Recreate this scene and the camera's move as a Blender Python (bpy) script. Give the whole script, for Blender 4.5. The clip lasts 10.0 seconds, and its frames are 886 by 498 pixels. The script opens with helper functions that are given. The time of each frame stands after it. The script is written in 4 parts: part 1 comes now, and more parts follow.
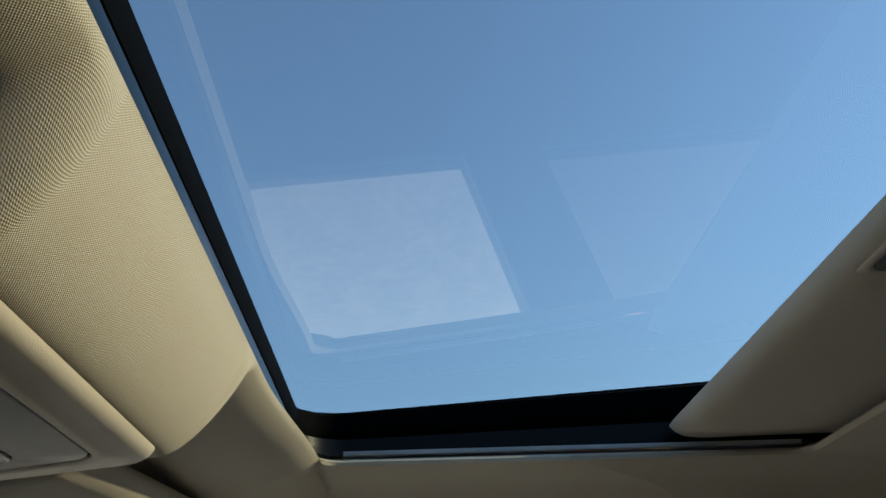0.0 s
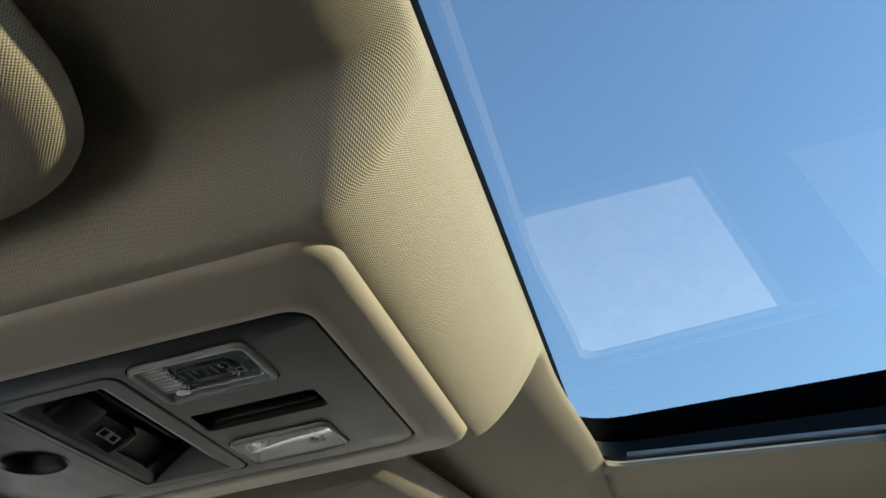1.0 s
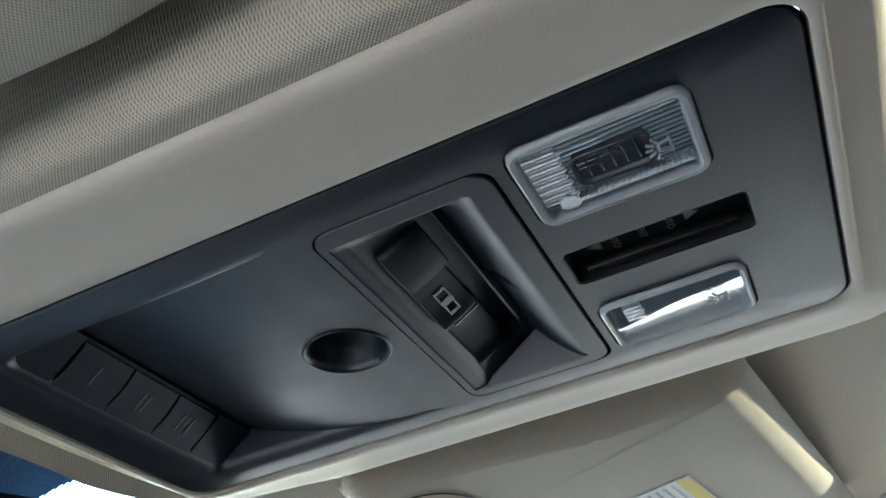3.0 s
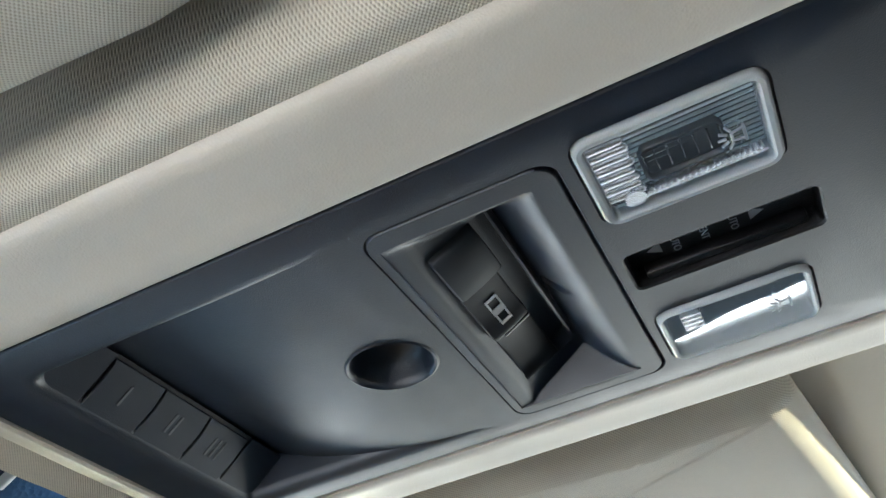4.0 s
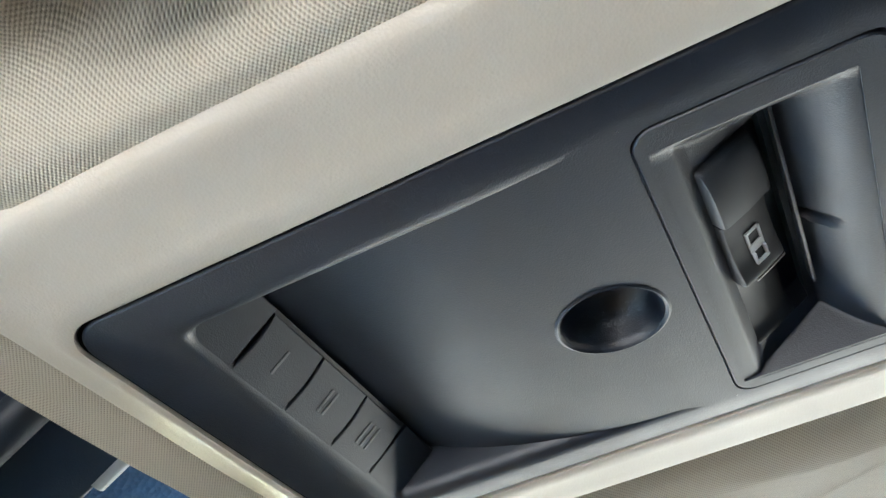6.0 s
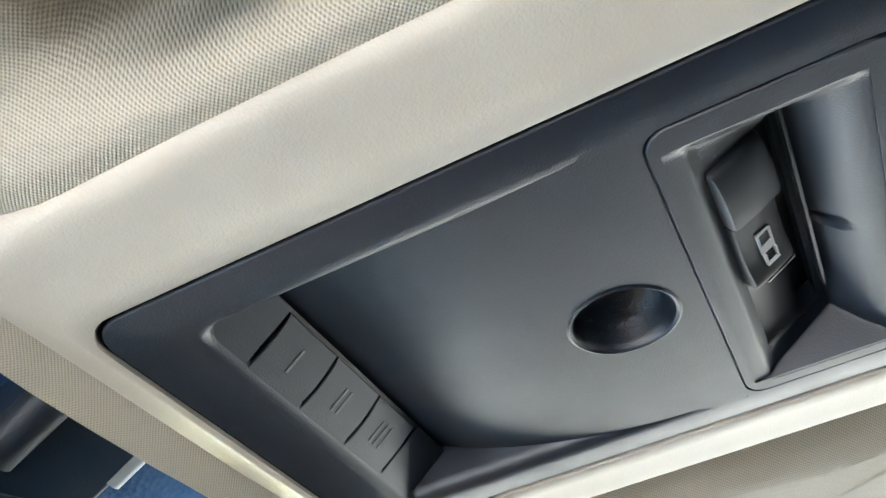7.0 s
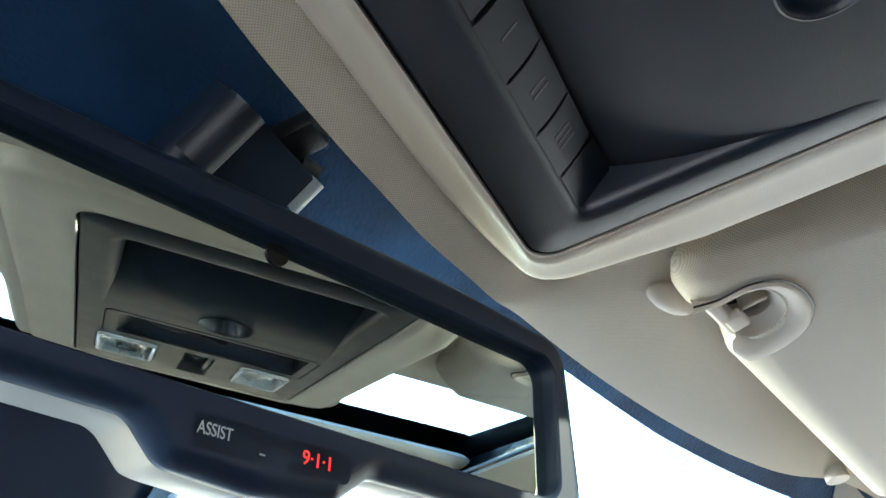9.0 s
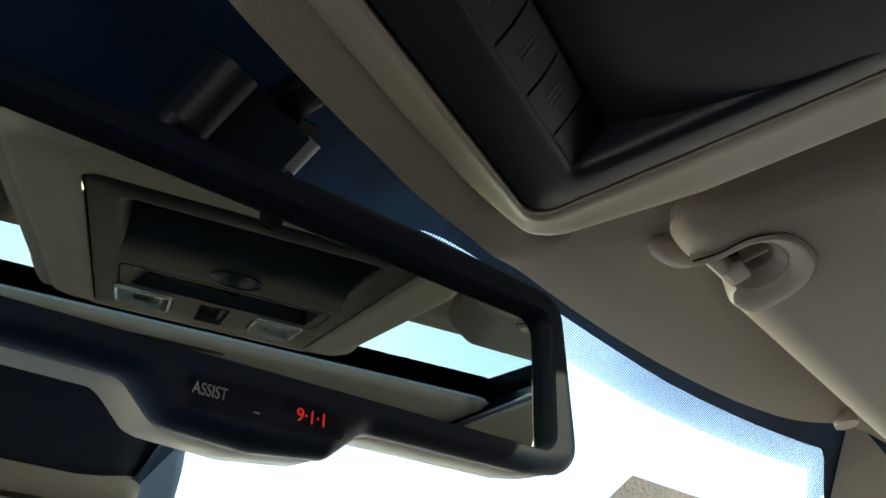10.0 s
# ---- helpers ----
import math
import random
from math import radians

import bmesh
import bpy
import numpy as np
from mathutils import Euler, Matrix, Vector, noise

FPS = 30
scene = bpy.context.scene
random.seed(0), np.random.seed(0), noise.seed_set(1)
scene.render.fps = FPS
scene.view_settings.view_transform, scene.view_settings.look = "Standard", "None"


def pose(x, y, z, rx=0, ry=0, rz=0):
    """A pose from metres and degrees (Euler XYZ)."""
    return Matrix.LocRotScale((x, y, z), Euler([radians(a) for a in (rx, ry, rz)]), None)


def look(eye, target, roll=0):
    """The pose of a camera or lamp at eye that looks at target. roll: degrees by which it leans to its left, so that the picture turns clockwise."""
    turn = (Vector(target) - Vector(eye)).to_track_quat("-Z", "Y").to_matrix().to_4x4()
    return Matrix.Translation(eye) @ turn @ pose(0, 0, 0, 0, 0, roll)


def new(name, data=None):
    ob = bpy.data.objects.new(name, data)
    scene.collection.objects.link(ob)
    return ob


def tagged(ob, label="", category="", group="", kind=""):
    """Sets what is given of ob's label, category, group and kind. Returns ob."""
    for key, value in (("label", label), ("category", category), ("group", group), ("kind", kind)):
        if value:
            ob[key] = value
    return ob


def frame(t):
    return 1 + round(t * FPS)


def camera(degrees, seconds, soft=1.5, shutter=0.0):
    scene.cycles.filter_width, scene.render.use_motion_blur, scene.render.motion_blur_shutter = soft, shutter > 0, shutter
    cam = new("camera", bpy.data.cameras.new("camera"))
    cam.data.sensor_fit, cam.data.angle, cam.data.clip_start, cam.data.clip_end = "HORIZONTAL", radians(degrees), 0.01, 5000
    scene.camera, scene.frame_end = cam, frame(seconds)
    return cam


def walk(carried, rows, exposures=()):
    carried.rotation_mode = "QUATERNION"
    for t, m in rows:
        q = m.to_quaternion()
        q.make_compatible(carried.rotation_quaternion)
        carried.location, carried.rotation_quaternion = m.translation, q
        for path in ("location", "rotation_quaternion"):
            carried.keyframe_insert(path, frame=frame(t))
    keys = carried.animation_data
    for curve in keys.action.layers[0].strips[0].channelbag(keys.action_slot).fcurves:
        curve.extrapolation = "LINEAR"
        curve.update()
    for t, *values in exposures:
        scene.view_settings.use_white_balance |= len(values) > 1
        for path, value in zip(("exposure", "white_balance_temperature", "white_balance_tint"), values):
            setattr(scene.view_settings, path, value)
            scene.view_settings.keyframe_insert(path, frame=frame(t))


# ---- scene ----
cam = camera(54.9, 10.0)
PATH = [
    (0, (-0.322, -0.134, 1.086), (1.45, -0.309, 1.996), -8.6),
    (0.5, (-0.334, -0.123, 1.068), (1.365, -0.031, 2.12), -9.0),
    (1, (-0.318, -0.098, 1.049), (1.336, 0.204, 2.132), -8.4),
    (1.5, (-0.301, -0.069, 1.041), (1.295, 0.397, 2.153), -8.2),
    (2, (-0.272, -0.035, 1.037), (1.275, 0.512, 2.18), -7.5),
    (2.5, (-0.239, 0.004, 1.041), (1.283, 0.588, 2.201), -7.3),
    (2.7, (-0.228, 0.017, 1.046), (1.273, 0.616, 2.225), -6.8),
    (3.8, (-0.214, 0.056, 1.05), (1.244, 0.595, 2.308), -8.8),
    (4, (-0.212, 0.056, 1.049), (1.227, 0.606, 2.325), -8.3),
    (4.5, (-0.208, 0.082, 1.055), (1.218, 0.626, 2.347), -8.9),
    (5, (-0.207, 0.103, 1.07), (1.197, 0.655, 2.383), -8.4),
    (5.5, (-0.19, 0.128, 1.066), (1.2, 0.665, 2.399), -8.5),
    (5.7, (-0.186, 0.134, 1.065), (1.198, 0.657, 2.411), -8.8),
    (7, (-0.188, 0.137, 1.061), (1.171, 0.666, 2.429), -8.1),
    (7.5, (-0.188, 0.135, 1.05), (1.174, 0.691, 2.405), -7.4),
    (8, (-0.189, 0.151, 1.029), (1.157, 0.662, 2.417), -8.3),
    (8.5, (-0.187, 0.188, 1.015), (1.199, 0.706, 2.362), -8.9),
    (9, (-0.179, 0.226, 0.998), (1.253, 0.749, 2.293), -10.0),
    (9.5, (-0.182, 0.22, 1.003), (1.279, 0.817, 2.231), -9.0),
    (10, (-0.18, 0.212, 0.999), (1.293, 0.844, 2.194), -8.5),
]
EXPOSURES = [(0.0, 2.55, 7050, 8), (0.5, 2.75, 7000, 8), (1.0, 2.97, 6900, 8), (1.5, 3.28, 6500, 8), (2.0, 3.66, 6250, 8), (2.5, 4.08, 5850, 8), (4.0, 5.34, 6000, 7),
             (5.5, 5.58, 6200, 8), (7.5, 6.0, 6150, 8), (8.5, 5.62, 5950, 8), (9.0, 5.05, 5950, 8), (9.5, 3.62, 6700, 8), (10.0, 3.12, 6800, 9)]
walk(cam, [(t, look(eye, target, roll)) for t, eye, target, roll in PATH], EXPOSURES)

# ---- world and sun ----
SUN_EL, SUN_AZ = 15.0, 177.0          # degrees; azimuth from +y, clockwise: behind the car
world = bpy.data.worlds.new("sky")
scene.world = world
world.use_nodes = True
wn = world.node_tree.nodes
sky = wn.new("ShaderNodeTexSky")
sky.sky_type, sky.sun_disc = "NISHITA", False
sky.sun_elevation, sky.sun_rotation = radians(SUN_EL), radians(SUN_AZ)
sky.air_density, sky.dust_density, sky.ozone_density = 1.0, 0.15, 1.0
wn["Background"].inputs["Strength"].default_value = 0.15
world.node_tree.links.new(sky.outputs["Color"], wn["Background"].inputs["Color"])
sun = new("sun", bpy.data.lights.new("sun", "SUN"))
sun.data.energy, sun.data.angle, sun.data.color = 4.5, radians(0.5), (1.0, 0.71, 0.39)
_az, _el = radians(SUN_AZ), radians(SUN_EL)
_from = Vector((math.sin(_az) * math.cos(_el), math.cos(_az) * math.cos(_el), math.sin(_el)))
sun.matrix_world = look(_from * 8 + Vector((0, 0, 1.2)), (0, 0, 1.2))


# ---- materials ----
def node_mat(name):
    m = bpy.data.materials.new(name)
    m.use_nodes = True
    nt = m.node_tree
    return m, nt, nt.nodes["Principled BSDF"]


def mth(nt, op, a, b=None):
    n = nt.nodes.new("ShaderNodeMath")
    n.operation = op
    for i, v in enumerate((a, b)):
        if v is None:
            continue
        if isinstance(v, (int, float)):
            n.inputs[i].default_value = v
        else:
            nt.links.new(v, n.inputs[i])
    return n.outputs[0]


def noise_tex(nt, scale, detail=3.0, vec=None):
    n = nt.nodes.new("ShaderNodeTexNoise")
    n.inputs["Scale"].default_value, n.inputs["Detail"].default_value = scale, detail
    if vec is not None:
        nt.links.new(vec, n.inputs["Vector"])
    return n.outputs["Fac"]


def ramp(nt, fac, stops):
    n = nt.nodes.new("ShaderNodeValToRGB")
    while len(n.color_ramp.elements) < len(stops):
        n.color_ramp.elements.new(0.5)
    for e, (p, c) in zip(n.color_ramp.elements, stops):
        e.position, e.color = p, (*c, 1)
    nt.links.new(fac, n.inputs["Fac"])
    return n.outputs["Color"]


def bump(nt, bsdf, height, dist, strength=1.0):
    n = nt.nodes.new("ShaderNodeBump")
    n.inputs["Distance"].default_value, n.inputs["Strength"].default_value = dist, strength
    nt.links.new(height, n.inputs["Height"])
    nt.links.new(n.outputs["Normal"], bsdf.inputs["Normal"])


def scaled(c, k):
    return tuple(v * k for v in c)


def fabric(name, color, pitch=0.00124, relief=0.00021, laid=False):
    """Knitted cloth: staggered loops, shade between them put into the colour, and slight soiling; laid: the loops
    follow the mesh's own "weave" lengths.
    """
    m, nt, b = node_mat(name)
    tc = nt.nodes.new("ShaderNodeTexCoord")
    sx = nt.nodes.new("ShaderNodeSeparateXYZ")
    if laid:
        at = nt.nodes.new("ShaderNodeAttribute")
        at.attribute_name = "weave"
        nt.links.new(at.outputs["Vector"], sx.inputs[0])
        across = sx.outputs[1]
    else:
        nt.links.new(tc.outputs["Object"], sx.inputs[0])
        across = sx.outputs[1]
    k = 2 * math.pi / pitch
    wob = noise_tex(nt, 160, 2.0, tc.outputs["Object"])
    u = mth(nt, "ADD", mth(nt, "MULTIPLY", sx.outputs[0], k), mth(nt, "MULTIPLY", wob, 2.2))
    v = mth(nt, "ADD", mth(nt, "MULTIPLY", across, k * 1.12), mth(nt, "MULTIPLY", wob, 1.6))
    loops = mth(nt, "MULTIPLY", mth(nt, "SINE", u), mth(nt, "SINE", v))
    fine = noise_tex(nt, 3200, 2.0, tc.outputs["Object"])
    h = mth(nt, "ADD", mth(nt, "MULTIPLY_ADD", loops, 0.5), mth(nt, "MULTIPLY", fine, 0.35))
    h.node.inputs[0].links[0].from_node.inputs[2].default_value = 0.5
    soil = noise_tex(nt, 9, 4.0, tc.outputs["Object"])
    mix = mth(nt, "ADD", mth(nt, "MULTIPLY", h, 0.72), mth(nt, "MULTIPLY", soil, 0.28))
    # low spots between loops get darker colour, adding shade to the bump
    col = ramp(nt, mix, [(0.20, scaled(color, 0.50)), (0.46, scaled(color, 0.97)), (0.80, scaled(color, 1.16))])
    nt.links.new(col, b.inputs["Base Color"])
    b.inputs["Roughness"].default_value = 0.72
    b.inputs["Sheen Weight"].default_value = 0.2
    b.inputs["Specular IOR Level"].default_value = 0.35
    bump(nt, b, h, relief)
    return m


def plastic(name, color, rough=0.5, grain=1400, relief=0.00012, mottled=0.12, spec=0.5):
    """Moulded plastic with a fine leather-like grain and faint handling marks."""
    m, nt, b = node_mat(name)
    tc = nt.nodes.new("ShaderNodeTexCoord")
    big = noise_tex(nt, 22, 5.0, tc.outputs["Object"])
    col = ramp(nt, big, [(0.3, scaled(color, 1 - mottled)), (0.7, scaled(color, 1 + mottled))])
    nt.links.new(col, b.inputs["Base Color"])
    r = nt.nodes.new("ShaderNodeMapRange")
    r.inputs["To Min"].default_value, r.inputs["To Max"].default_value = rough - 0.07, rough + 0.09
    nt.links.new(noise_tex(nt, 60, 4.0, tc.outputs["Object"]), r.inputs["Value"])
    nt.links.new(r.outputs[0], b.inputs["Roughness"])
    b.inputs["Specular IOR Level"].default_value = spec
    vor = nt.nodes.new("ShaderNodeTexVoronoi")
    vor.inputs["Scale"].default_value = grain
    nt.links.new(tc.outputs["Object"], vor.inputs["Vector"])
    bump(nt, b, vor.outputs["Distance"], relief)
    return m


def clear_plastic(name, tint, gloss, rough):
    """Clear moulded plastic: mostly see-through, with a constant share of gloss."""
    m, nt, b = node_mat(name)
    tr = nt.nodes.new("ShaderNodeBsdfTransparent")
    tr.inputs["Color"].default_value = (*tint, 1)
    gl = nt.nodes.new("ShaderNodeBsdfGlossy")
    gl.inputs["Roughness"].default_value = rough
    mx = nt.nodes.new("ShaderNodeMixShader")
    mx.inputs[0].default_value = gloss
    nt.links.new(tr.outputs[0], mx.inputs[1])
    nt.links.new(gl.outputs[0], mx.inputs[2])
    nt.links.new(mx.outputs[0], nt.nodes["Material Output"].inputs["Surface"])
    nt.nodes.remove(b)
    return m


def pane(name, tint, rough=0.0, ior=1.5):
    """A thin sheet of glass or clear plastic: tinted see-through with Fresnel gloss."""
    m, nt, b = node_mat(name)
    out = nt.nodes["Material Output"]
    tr = nt.nodes.new("ShaderNodeBsdfTransparent")
    tr.inputs["Color"].default_value = (*tint, 1)
    gl = nt.nodes.new("ShaderNodeBsdfGlossy")
    gl.inputs["Roughness"].default_value = rough
    fr = nt.nodes.new("ShaderNodeFresnel")
    fr.inputs["IOR"].default_value = ior
    mx = nt.nodes.new("ShaderNodeMixShader")
    nt.links.new(fr.outputs[0], mx.inputs[0])
    nt.links.new(tr.outputs[0], mx.inputs[1])
    nt.links.new(gl.outputs[0], mx.inputs[2])
    nt.links.new(mx.outputs[0], out.inputs["Surface"])
    nt.nodes.remove(b)
    return m


CLOTH = (0.515, 0.455, 0.365)
m_cloth = fabric("headliner_cloth", CLOTH, laid=True)
m_visor = fabric("visor_cloth", (0.485, 0.43, 0.35), pitch=0.00128, relief=0.00015)
m_bezel = plastic("pale_plastic", (0.535, 0.475, 0.402), rough=0.5, grain=1300, relief=0.00005, mottled=0.06)
m_panel = plastic("charcoal_plastic", (0.0060, 0.0106, 0.0210), rough=0.40, grain=2300, relief=0.00005, spec=0.70)
m_dark = plastic("black_plastic", (0.008, 0.008, 0.009), rough=0.34, grain=1800, relief=0.0001)
m_gloss = plastic("gloss_black_plastic", (0.010, 0.010, 0.012), rough=0.16, grain=600, relief=0.00002)
m_rubber = plastic("rubber_seal", (0.0012, 0.0013, 0.0016), rough=0.7, grain=900, relief=0.0001, spec=0.02)
m_frame = plastic("frame_black", (0.002, 0.0025, 0.0035), rough=0.3, grain=700, relief=0.00003, spec=0.12)
m_sheen = plastic("mount_sheen_grey", (0.018, 0.025, 0.036), rough=0.5, grain=1500, relief=0.00003)
m_mount = plastic("mount_satin_black", (0.007, 0.016, 0.034), rough=0.42, grain=1500, relief=0.00003, spec=0.3)
m_mirframe = plastic("mirror_frame_black", (0.007, 0.015, 0.036), rough=0.46, grain=1800, relief=0.00002, spec=0.3)
m_mirrorback = plastic("mirror_housing_plastic", (0.50, 0.455, 0.37), rough=0.5, grain=1600, relief=0.00006, mottled=0.06)
m_dim = plastic("grey_print", (0.13, 0.13, 0.14), rough=0.5, relief=0.0)
m_print = plastic("white_print", (0.42, 0.43, 0.45), rough=0.5, relief=0.0)
m_trim = plastic("grey_trim", (0.30, 0.32, 0.34), rough=0.3, relief=0.0)
m_shell = plastic("cabin_trim", (0.10, 0.091, 0.076), rough=0.6, grain=400, relief=0.0003)
m_dash = plastic("dashboard_tan", (0.30, 0.275, 0.23), rough=0.6, grain=400, relief=0.0003)
m_roof = plastic("roof_paint", (0.30, 0.31, 0.33), rough=0.3, relief=0.0)
m_label = plastic("label_paper", (0.72, 0.72, 0.70), rough=0.6, relief=0.0, mottled=0.03)
m_yellow = plastic("label_yellow", (0.70, 0.55, 0.10), rough=0.6, relief=0.0, mottled=0.03)
m_ink = plastic("label_ink", (0.40, 0.40, 0.40), rough=0.6, relief=0.0)
m_sunglass = pane("sunroof_glass", (0.172, 0.228, 0.278), ior=1.8)
m_glass = pane("clear_glass", (0.90, 0.93, 0.93))
m_lens = clear_plastic("lamp_lens", (0.93, 0.94, 0.96), 0.08, 0.03)
m_privacy = pane("privacy_glass", (0.15, 0.16, 0.17))
m_tint = pane("tinted_glass", (0.64, 0.68, 0.66))
# cover plastic made lighter than the panel for light falling on it
m_cover = plastic("rocker_cover", (0.026, 0.029, 0.034), rough=0.45, grain=2400, relief=0.00002, spec=0.4)
m_symbol = plastic("lamp_symbol", (0.30, 0.31, 0.33), rough=0.25, relief=0.0)
m_rocker = plastic("rocker_black", (0.004, 0.005, 0.008), rough=0.40, grain=2400, relief=0.00002, spec=0.22)

m_mirror, _nt, _b = node_mat("mirror_silver")
_b.inputs["Base Color"].default_value = (0.62, 0.69, 0.63, 1)
_b.inputs["Metallic"].default_value, _b.inputs["Roughness"].default_value = 1.0, 0.012
m_chrome, _nt, _b = node_mat("lamp_reflector")
_b.inputs["Base Color"].default_value = (0.84, 0.85, 0.87, 1)
_b.inputs["Metallic"].default_value, _b.inputs["Roughness"].default_value = 1.0, 0.04
bump(_nt, _b, noise_tex(_nt, 300, 2.0), 0.00004)
m_satin, _nt, _b = node_mat("lamp_reflector_satin")
_b.inputs["Base Color"].default_value = (0.92, 0.92, 0.91, 1)
_b.inputs["Metallic"].default_value, _b.inputs["Roughness"].default_value = 1.0, 0.16
bump(_nt, _b, noise_tex(_nt, 220, 2.0), 0.000012)
m_lampdark, _nt, _b = node_mat("lamp_reflector_deep")
_b.inputs["Base Color"].default_value = (0.74, 0.76, 0.78, 1)
_b.inputs["Metallic"].default_value, _b.inputs["Roughness"].default_value = 1.0, 0.06
m_podsky = plastic("pod_sky_reflection_blue", (0.30, 0.50, 0.75), rough=0.3, relief=0.0)
m_frost, _nt, _b = node_mat("frosted_clear_rim")
_b.inputs["Base Color"].default_value = (0.72, 0.74, 0.75, 1)
_b.inputs["Transmission Weight"].default_value, _b.inputs["Roughness"].default_value = 0.55, 0.08
bump(_nt, _b, noise_tex(_nt, 500, 2.0), 0.00003)
m_bulb = plastic("bulb_window", (0.055, 0.057, 0.062), rough=0.2, relief=0.0)
m_edge = plastic("sunroof_gloss_strip", (0.006, 0.011, 0.018), rough=0.22, grain=600, relief=0.0, spec=0.12)
m_red, _nt, _b = node_mat("red_lit_print")
_b.inputs["Base Color"].default_value = (0.5, 0.02, 0.02, 1)
_b.inputs["Emission Color"].default_value = (1.0, 0.04, 0.03, 1)
_b.inputs["Emission Strength"].default_value = 0.032


# ---- mesh helpers ----
def link(name, bm, material, smooth=True):
    me = bpy.data.meshes.new(name)
    bmesh.ops.recalc_face_normals(bm, faces=bm.faces)
    for f in bm.faces:
        f.smooth = smooth
    bm.to_mesh(me)
    bm.free()
    me.materials.append(material)
    if smooth:
        me.set_sharp_from_angle(angle=radians(38))
    return new(name, me)


def facing_down(ob):
    """Turns a sheet's faces so that they look into the cabin."""
    me = ob.data
    if sum(p.normal.z * p.area for p in me.polygons) > 0:
        me.flip_normals()
    return ob


def part(name, bm, material, parent, label="", smooth=True):
    ob = link(name, bm, material, smooth)
    ob.parent = parent
    if label:
        ob["label"] = label
    return ob


def thing(name, label, category, at=(0, 0, 0), group="", kind=""):
    return tagged(new(name), label, category, group, kind)


def rrect(x0, x1, y0, y1, r, n=5, per=1):
    """A rounded rectangle's outline, anticlockwise from the lower right corner; per: points a side."""
    pts = []
    for cx, cy, a0 in ((x1 - r, y0 + r, -90), (x1 - r, y1 - r, 0), (x0 + r, y1 - r, 90), (x0 + r, y0 + r, 180)):
        for i in range(n + 1):
            a = radians(a0 + 90 * i / n)
            pts.append((cx + r * math.cos(a), cy + r * math.sin(a)))
    if per > 1:
        out, m = [], n + 1
        for k in range(4):
            seg = pts[k * m:(k + 1) * m]
            nxt = pts[((k + 1) * m) % len(pts)]
            out += seg
            for i in range(1, per):
                f = i / per
                out.append((seg[-1][0] * (1 - f) + nxt[0] * f, seg[-1][1] * (1 - f) + nxt[1] * f))
        pts = out
    return pts


def fillet(corners, n=5):
    """A closed outline from (x, y, radius) corners, each rounded."""
    out = []
    for i, (x, y, r) in enumerate(corners):
        p, a, c = Vector((x, y)), Vector(corners[i - 1][:2]), Vector(corners[(i + 1) % len(corners)][:2])
        d1, d2 = (a - p).normalized(), (c - p).normalized()
        half = d1.angle(d2) / 2
        t = min(r / max(math.tan(half), 1e-4), 0.48 * (a - p).length, 0.48 * (c - p).length)
        s, e = p + d1 * t, p + d2 * t
        for k in range(n + 1):
            f = k / n
            out.append(tuple(s * (1 - f) ** 2 + p * 2 * f * (1 - f) + e * f * f))
    return out


def inset(pts, d):
    """The outline moved inwards by d (anticlockwise outlines)."""
    out = []
    for i, p in enumerate(pts):
        a, b, c = Vector(pts[i - 1]), Vector(p), Vector(pts[(i + 1) % len(pts)])
        e = (c - a)
        nrm = Vector((-e.y, e.x)).normalized() if e.length > 1e-9 else Vector((0, 0))
        out.append(tuple(b + nrm * d))
    return out


def loop3(bm, pts, z):
    zz = z if callable(z) else (lambda x, y: z)
    return [bm.verts.new((x, y, zz(x, y))) for x, y in pts]


def bridge(bm, a, b, closed=True):
    n = len(a)
    for i in range(n if closed else n - 1):
        j = (i + 1) % n
        bm.faces.new((a[i], a[j], b[j], b[i]))


def loft(bm, loops, cap0=False, cap1=False):
    """Skins between outlines [(points, z), ...]; caps the first and the last."""
    vs = [loop3(bm, p, z) for p, z in loops]
    for a, b in zip(vs, vs[1:]):
        bridge(bm, a, b)
    if cap0:
        bm.faces.new(vs[0])
    if cap1:
        bm.faces.new(vs[-1])
    return vs


def plate(bm, outer, holes, z):
    """A flat face with holes in it."""
    edges = []
    for pts in (outer, *holes):
        v = loop3(bm, pts, z)
        for i in range(len(v)):
            edges.append(bm.edges.new((v[i], v[(i + 1) % len(v)])))
    bmesh.ops.triangle_fill(bm, use_beauty=True, use_dissolve=False, edges=edges, normal=(0, 0, -1))


def block(x0, x1, y0, y1, z0, z1, bevel=0.0, seg=2, m=None, bm=None):
    bm = bm or bmesh.new()
    mat = Matrix.Translation(((x0 + x1) / 2, (y0 + y1) / 2, (z0 + z1) / 2)) @ Matrix.Diagonal((x1 - x0, y1 - y0, z1 - z0, 1))
    r = bmesh.ops.create_cube(bm, size=1, matrix=(m @ mat) if m else mat)
    if bevel:
        es = list({e for v in r["verts"] for e in v.link_edges})
        bmesh.ops.bevel(bm, geom=es, offset=bevel, segments=seg, profile=0.5, affect="EDGES")
    return bm


def rod(bm, a, b, r, n=16):
    a, b = Vector(a), Vector(b)
    q = (b - a).to_track_quat("Z", "Y").to_matrix().to_4x4()
    bmesh.ops.create_cone(bm, cap_ends=True, segments=n, radius1=r, radius2=r, depth=(b - a).length,
                          matrix=Matrix.Translation((a + b) / 2) @ q)
    return bm


